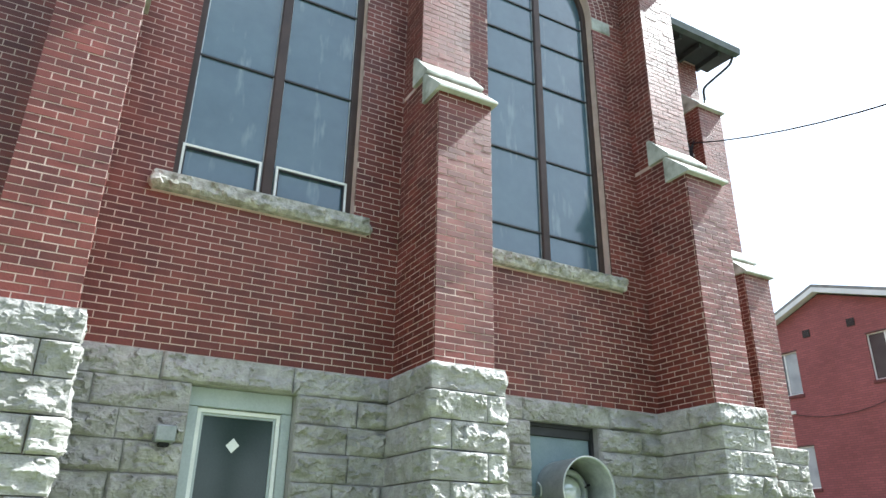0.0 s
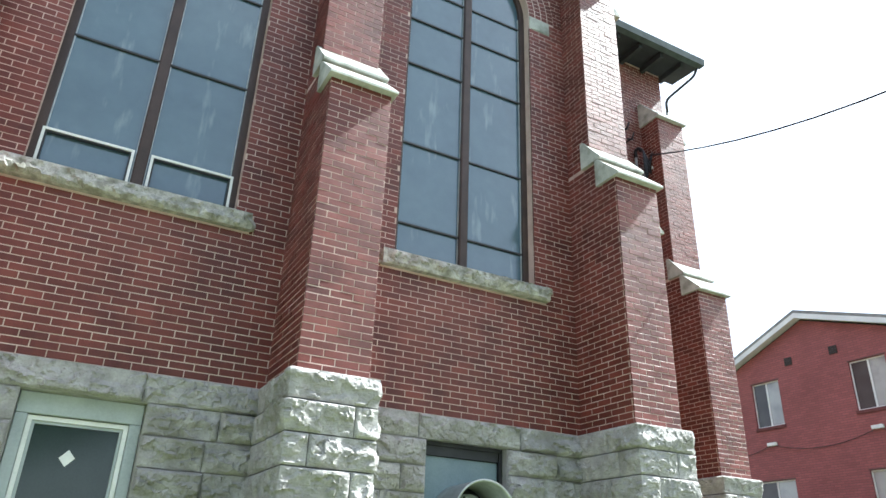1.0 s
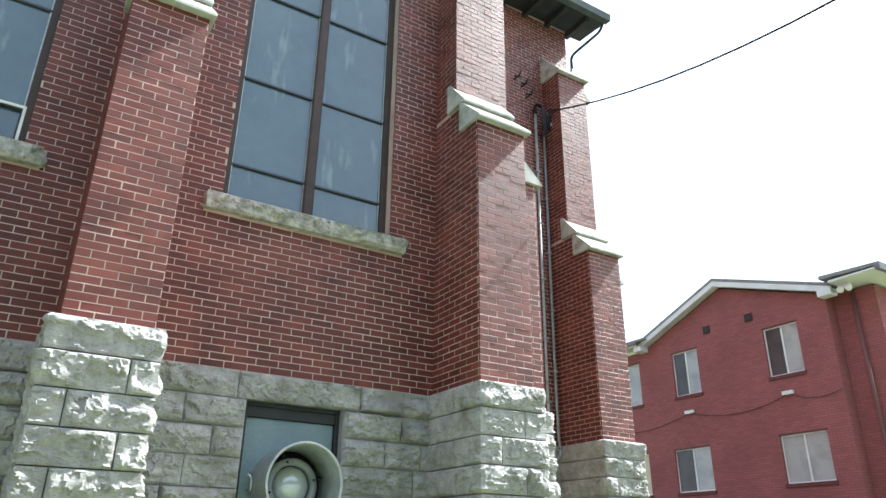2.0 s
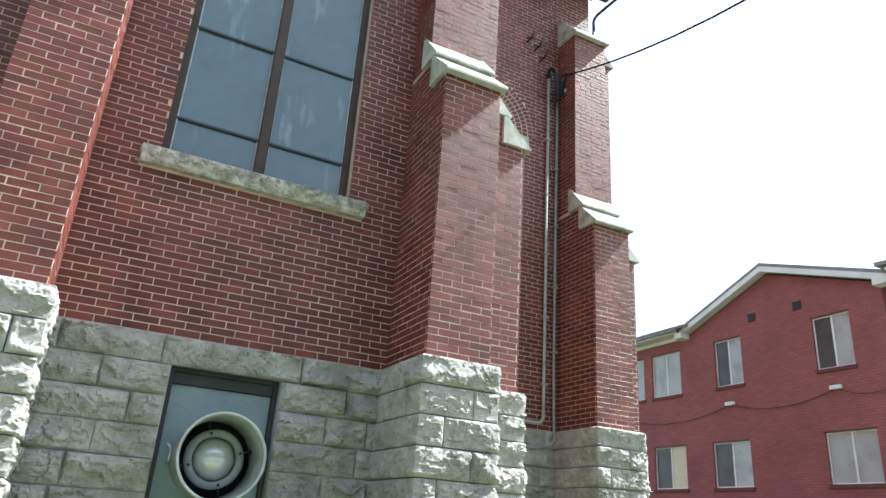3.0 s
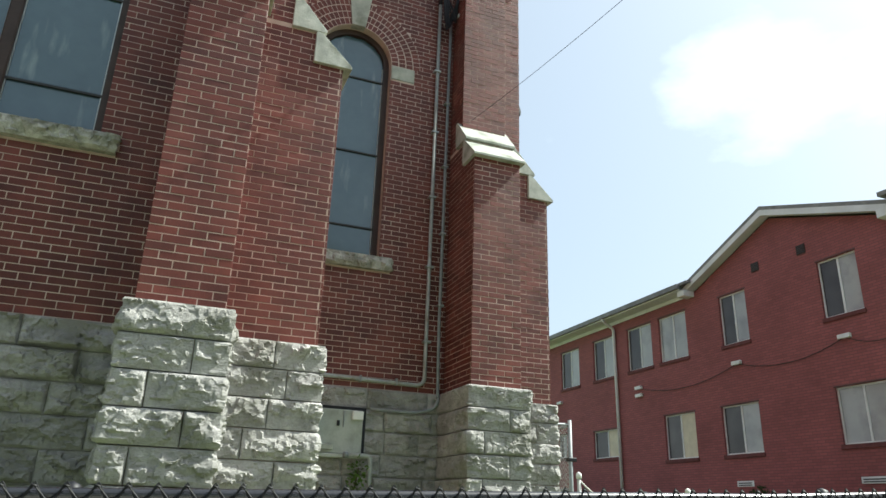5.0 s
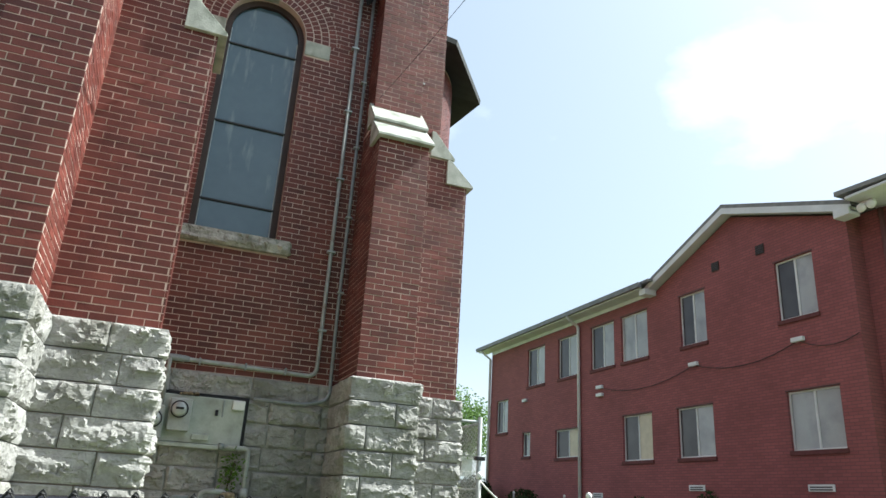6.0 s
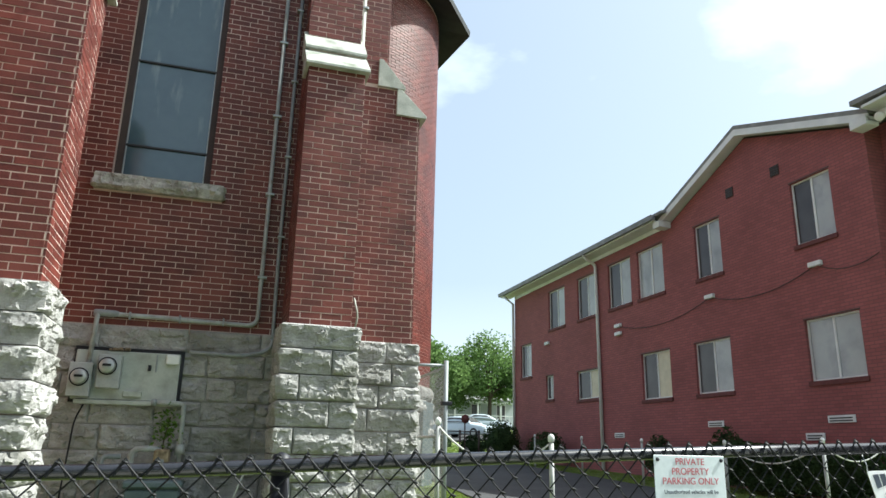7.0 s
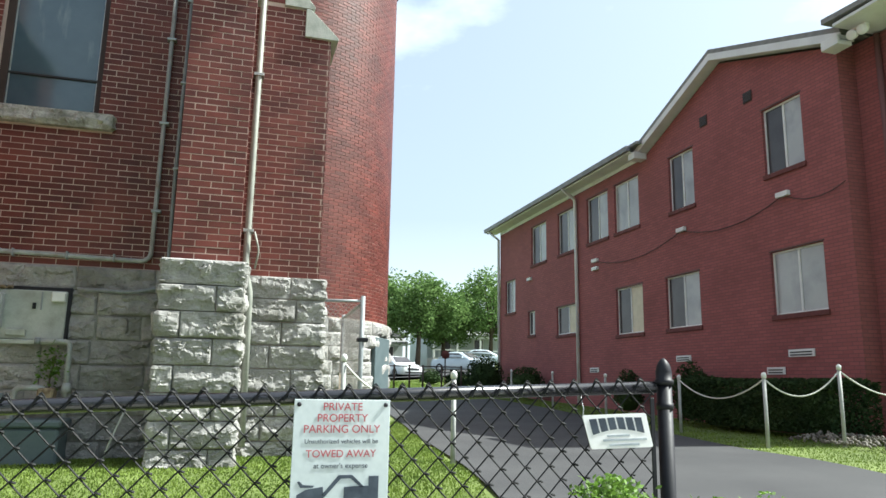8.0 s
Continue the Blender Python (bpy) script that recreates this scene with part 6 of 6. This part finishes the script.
# --- far street: cars, houses, low fence ---
def car(x, y, turn, mat, label):
    """A saloon, its nose towards -y before it is turned."""
    z = ground_z(x, y) + 0.01
    c = thing("car", (x, y, z), label, "car", "parked cars")
    m = pose(x, y, z, 0, 0, turn)

    def shell(name, rings, mt, parent, smooth=True):
        """Lofts rings of (y, half width low, half width high, z low, z high) along the car, with rounded shoulders."""
        bm = bmesh.new()
        cols = []
        for yy, wl_, wh, z0, z1 in rings:
            d = z1 - z0
            half = [(wl_ * 0.93, z0), (wl_, z0 + 0.12 * d), (wl_ * 1.01, z0 + 0.5 * d), (wh, z0 + 0.84 * d), (wh * 0.90, z0 + 0.97 * d), (wh * 0.5, z1)]
            cols.append([bm.verts.new(m @ Vector((a, yy, b))) for a, b in half] + [bm.verts.new(m @ Vector((-a, yy, b))) for a, b in half[::-1]])
        n = len(cols[0])
        for A, B in zip(cols, cols[1:]):
            for i in range(n):
                bm.faces.new((A[i], A[(i + 1) % n], B[(i + 1) % n], B[i]))
        bm.faces.new(cols[0][::-1])
        bm.faces.new(cols[-1])
        return part(name, bm, mt, parent, smooth=smooth)
    body = shell("body", [(-2.28, 0.66, 0.60, 0.30, 0.66), (-2.20, 0.80, 0.74, 0.24, 0.76), (-1.95, 0.87, 0.82, 0.22, 0.84), (-1.1, 0.89, 0.85, 0.22, 0.95), (0.2, 0.90, 0.86, 0.22, 0.97), (1.4, 0.89, 0.85, 0.22, 0.99), (2.05, 0.86, 0.80, 0.24, 0.97), (2.25, 0.78, 0.72, 0.32, 0.86)], mat, c)
    shell("cabin", [(-1.12, 0.76, 0.68, 0.90, 0.97), (-0.85, 0.78, 0.66, 0.90, 1.14), (-0.35, 0.79, 0.62, 0.90, 1.40), (0.3, 0.79, 0.62, 0.90, 1.46), (0.95, 0.78, 0.61, 0.90, 1.42), (1.6, 0.76, 0.64, 0.90, 1.08)], mat, c)

    def plate(name, pts, mt):
        piece(name, [m @ Vector(p) for p in pts], [tuple(range(len(pts)))], mt, body)
    plate("windscreen", [(-0.62, -1.06, 1.03), (0.62, -1.06, 1.03), (0.52, -0.42, 1.395), (-0.52, -0.42, 1.395)], M_PANE)
    for s_ in (-1, 1):
        plate("side_window", [(s_ * 0.815, -0.72, 1.02), (s_ * 0.815, 1.20, 1.04), (s_ * 0.70, 0.82, 1.35), (s_ * 0.70, -0.22, 1.34)], M_PANE)
        plate("headlight", [(s_ * 0.46, -2.285, 0.60), (s_ * 0.74, -2.215, 0.60), (s_ * 0.76, -2.205, 0.72), (s_ * 0.48, -2.275, 0.71)], M_GALV)
        box_at = m @ Vector((s_ * 0.95, -0.75, 1.0))
        lathe("mirror", box_at, box_at + (m.to_3x3() @ Vector((0, 0.12, 0))), [(0.0, 0.05), (0.05, 0.085), (0.12, 0.07)], mat, c, sides=10)
        for yy in (-1.4, 1.35):
            a = m @ Vector((s_ * 0.72, yy, 0.32))
            w = lathe("wheel", a, m @ Vector((s_ * 2, yy, 0.32)), [(0, 0.32), (0.17, 0.32), (0.19, 0.29), (0.192, 0.20), (0.18, 0.02)], M_TYRE, c, sides=22)
            lathe("rim", m @ Vector((s_ * 0.905, yy, 0.32)), m @ Vector((s_ * 2, yy, 0.32)), [(0, 0.19), (0.012, 0.18), (0.014, 0.03)], M_GALV, w, sides=18)
    plate("grille", [(-0.42, -2.295, 0.52), (0.42, -2.295, 0.52), (0.42, -2.29, 0.66), (-0.42, -2.29, 0.66)], M_BAR)
    plate("air_intake", [(-0.62, -2.285, 0.33), (0.62, -2.285, 0.33), (0.62, -2.29, 0.42), (-0.62, -2.29, 0.42)], M_BAR)


car(21.15, 47.2, 16, M_CAR, "white sedan parked nose on beyond the lawn")
car(26.3, 49.0, 36, M_CARB, "pale blue-grey car parked at an angle on the far street")
car(30.6, 56.5, 70, M_CARB, "pale car parked farther along the street")


def house(x, y, w, label):
    z = ground_z(x, y) + 0.2
    h = thing("house", (x, y, z), label, "house", "far houses")
    wall = box("wall", (x - w / 2, y, z - 0.8), (x + w / 2, y + 7, z + 3.4), M_SIDING, h, 0)
    prism("roof", [(x - w / 2 - 0.4, z + 3.4), (x, z + 5.6), (x + w / 2 + 0.4, z + 3.4), (x + w / 2 + 0.4, z + 3.25), (x - w / 2 - 0.4, z + 3.25)], "y", y - 0.3, y + 7.3, M_SHINGLE, h, "grey roof")
    prism("porch_roof", [(y - 2.1, z + 2.55), (y - 2.1, z + 2.7), (y - 0.01, z + 3.2), (y - 0.01, z + 3.05)], "x", x - w / 2, x + w / 2, M_SHINGLE, h, "grey porch roof")
    box("porch_beam", (x - w / 2, y - 2.05, z + 2.35), (x + w / 2, y - 1.9, z + 2.54), M_TRIM, h)
    box("porch_floor", (x - w / 2, y - 2.1, z - 0.8), (x + w / 2, y - 0.01, z + 0.45), M_CONCRETE, h)
    for k in range(5):
        px = x - w / 2 + 0.1 + (w - 0.2) * k / 4
        box("porch_post", (px - 0.08, y - 2.05, z + 0.45), (px + 0.08, y - 1.9, z + 2.35), M_TRIM, h)
    box("porch_railing", (x - w / 2, y - 2.02, z + 1.15), (x + w / 2, y - 1.95, z + 1.25), M_TRIM, h)
    for k in range(22):
        px = x - w / 2 + w * (k + 0.5) / 22
        box("baluster", (px - 0.02, y - 2.0, z + 0.5), (px + 0.02, y - 1.96, z + 1.15), M_TRIM, h, 0)
    for k in (-0.3, 0.05, 0.33):
        wd = box("window", (x + k * w - 0.5, y - 0.04, z + 1.0), (x + k * w + 0.5, y - 0.002, z + 2.4), M_TRIM, h)
        box("pane", (x + k * w - 0.42, y - 0.055, z + 1.08), (x + k * w + 0.42, y - 0.042, z + 2.32), M_PANE, wd, 0)


house(22.0, 66.5, 8.0, "white porch house across the far street")
house(33.4, 67.5, 9.5, "pale blue-grey porch house across the far street")
house(11.0, 66.5, 8.5, "white porch house across the far street")
lf = thing("low_fence", (17, 26, 0.8), "low dark pipe fence with stop sign across the back lawn", "fence")
pts = [(14.6, 24.4), (15.35, 24.6), (16.1, 24.8), (16.68, 24.95), (17.2, 25.1), (17.95, 25.3), (18.75, 25.5)]
for x, y in pts:
    tube("fence_post", [(x, y, ground_z(x, y) - 0.05), (x, y, ground_z(x, y) + 1.05)], 0.035, M_FRAME, lf)
tube("fence_rail", [(x, y, ground_z(x, y) + 1.0) for x, y in pts], 0.02, M_FRAME, lf)
# stop sign: an eight-sided plate in dark reddish brown
x, y = 17.75, 24.2
rd = thing("stop_sign", (x, y, ground_z(x, y)), "dark red-brown octagonal stop sign on a slim post", "sign")
tube("post", [(x, y, ground_z(x, y)), (x, y, ground_z(x, y) + 1.5)], 0.025, M_FRAME, rd)
lathe("disc", (x, y - 0.03, ground_z(x, y) + 1.42), (x, y - 1, ground_z(x, y) + 1.42), [(0, 0.155), (0.008, 0.155)], M_SILLBRICK, rd, sides=8)
ut = thing("utility_pole", (24.0, 66.0, 2.0), "bare utility pole behind the trees", "pole")
tube("pole", [(24.0, 66.0, 2), (24.0, 66.0, 11.6)], [0.15, 0.1], M_BARK, ut)

# --- bed of stones by the apartment corner ---
rn = random.Random(9)
bm = bmesh.new()
for k in range(420):
    x, y = rn.uniform(18.95, 20.75), rn.uniform(7.9, 9.7)
    r = rn.uniform(0.02, 0.055)
    m = pose(x, y, ground_z(x, y) + r * 0.3 + 0.12 * max(0, 1 - abs(x - 19.6)), rn.uniform(0, 90), rn.uniform(0, 90), rn.uniform(0, 90)) @ Matrix.Diagonal((r, r * 0.8, r * 0.55, 1))
    bmesh.ops.create_icosphere(bm, subdivisions=1, radius=1, matrix=m)
tagged(part("bed_stones", bm, M_RUBBLE), "loose pale stones edging the planting bed", "stones", kind="stuff")

# --- weeds at the foot of the fence, and grass ---
weed = thing("roadside_weeds", (12.0, FY - 0.25, 0.1), "bright green weeds growing in front of the fence post", "plant")
sp = []
for _ in range(8500):
    x = rn.gauss(11.95, 0.10) if rn.random() < 0.4 else rn.uniform(11.78, 12.50)
    h = 0.69 + 0.09 * math.exp(-((x - 11.88) / 0.09) ** 2) + 0.05 * noise.noise(Vector((x * 9, 0, 0)))
    sp.append((x, FY - 0.16 + rn.gauss(0, 0.06), 0.08 + h * rn.random() ** 0.5))
leaves("foliage", sp, 0.012, M_VINE, weed, seed=5)


def grass(name, n, area, inside, h, seed, label):
    rn = random.Random(seed)
    x0, x1, y0, y1 = area
    vs, fs = [], []
    while len(fs) < n:
        x, y = rn.uniform(x0, x1), y0 + (y1 - y0) * rn.random() ** 1.25
        if not inside(x, y):
            continue
        z = ground_z(x, y) - 0.012
        a = rn.uniform(0, 6.283)
        k = h * rn.uniform(0.5, 1.2) * (0.8 + 0.5 * noise.noise(Vector((x * 0.8, y * 0.8, 0))))
        w = 0.003 + 0.0006 * y
        dx, dy_ = math.cos(a) * w, math.sin(a) * w
        bx, by = rn.gauss(0, 0.35) * k, rn.gauss(0, 0.35) * k
        i = len(vs)
        vs += [(x - dx, y - dy_, z), (x + dx, y + dy_, z), (x + bx, y + by, z + k)]
        fs.append((i, i + 1, i + 2))
    tagged(piece(name, vs, fs, M_GRASS, kind="stuff"), label, "grass")


def on_lawn(x, y):
    l_, _ = drive_edges(y)
    if x > l_ - 0.02 + 0.05 * math.sin(y * 3):
        return False
    if y > WALL_C - 0.05 and x < 11.7:
        return False
    if y > WALL_A - 0.05 and x < CORNER_A + PROJ:
        return False
    if 10.02 < x < 10.8 and y > WALL_C - PROJ - 0.1:
        return False
    return math.hypot(x - ax, y - ay) > APSE_R + 0.1


grass("lawn_grass", 120000, (6.5, 14.2, 2.35, 14.0), on_lawn, 0.029, 31, "bright sunlit lawn grass beside the church")
grass("driveway_lawn_grass", 30000, (17.0, 20.7, 3.6, 27.0), lambda x, y: x > drive_edges(y)[1] + 0.03, 0.028, 32, "green grass strip beside the driveway")
grass("back_lawn_grass", 12000, (13.0, 23.0, 27.0, 43.0), lambda x, y: y > 30 or x < 13.4, 0.09, 33, "sunlit back lawn beyond the driveway")
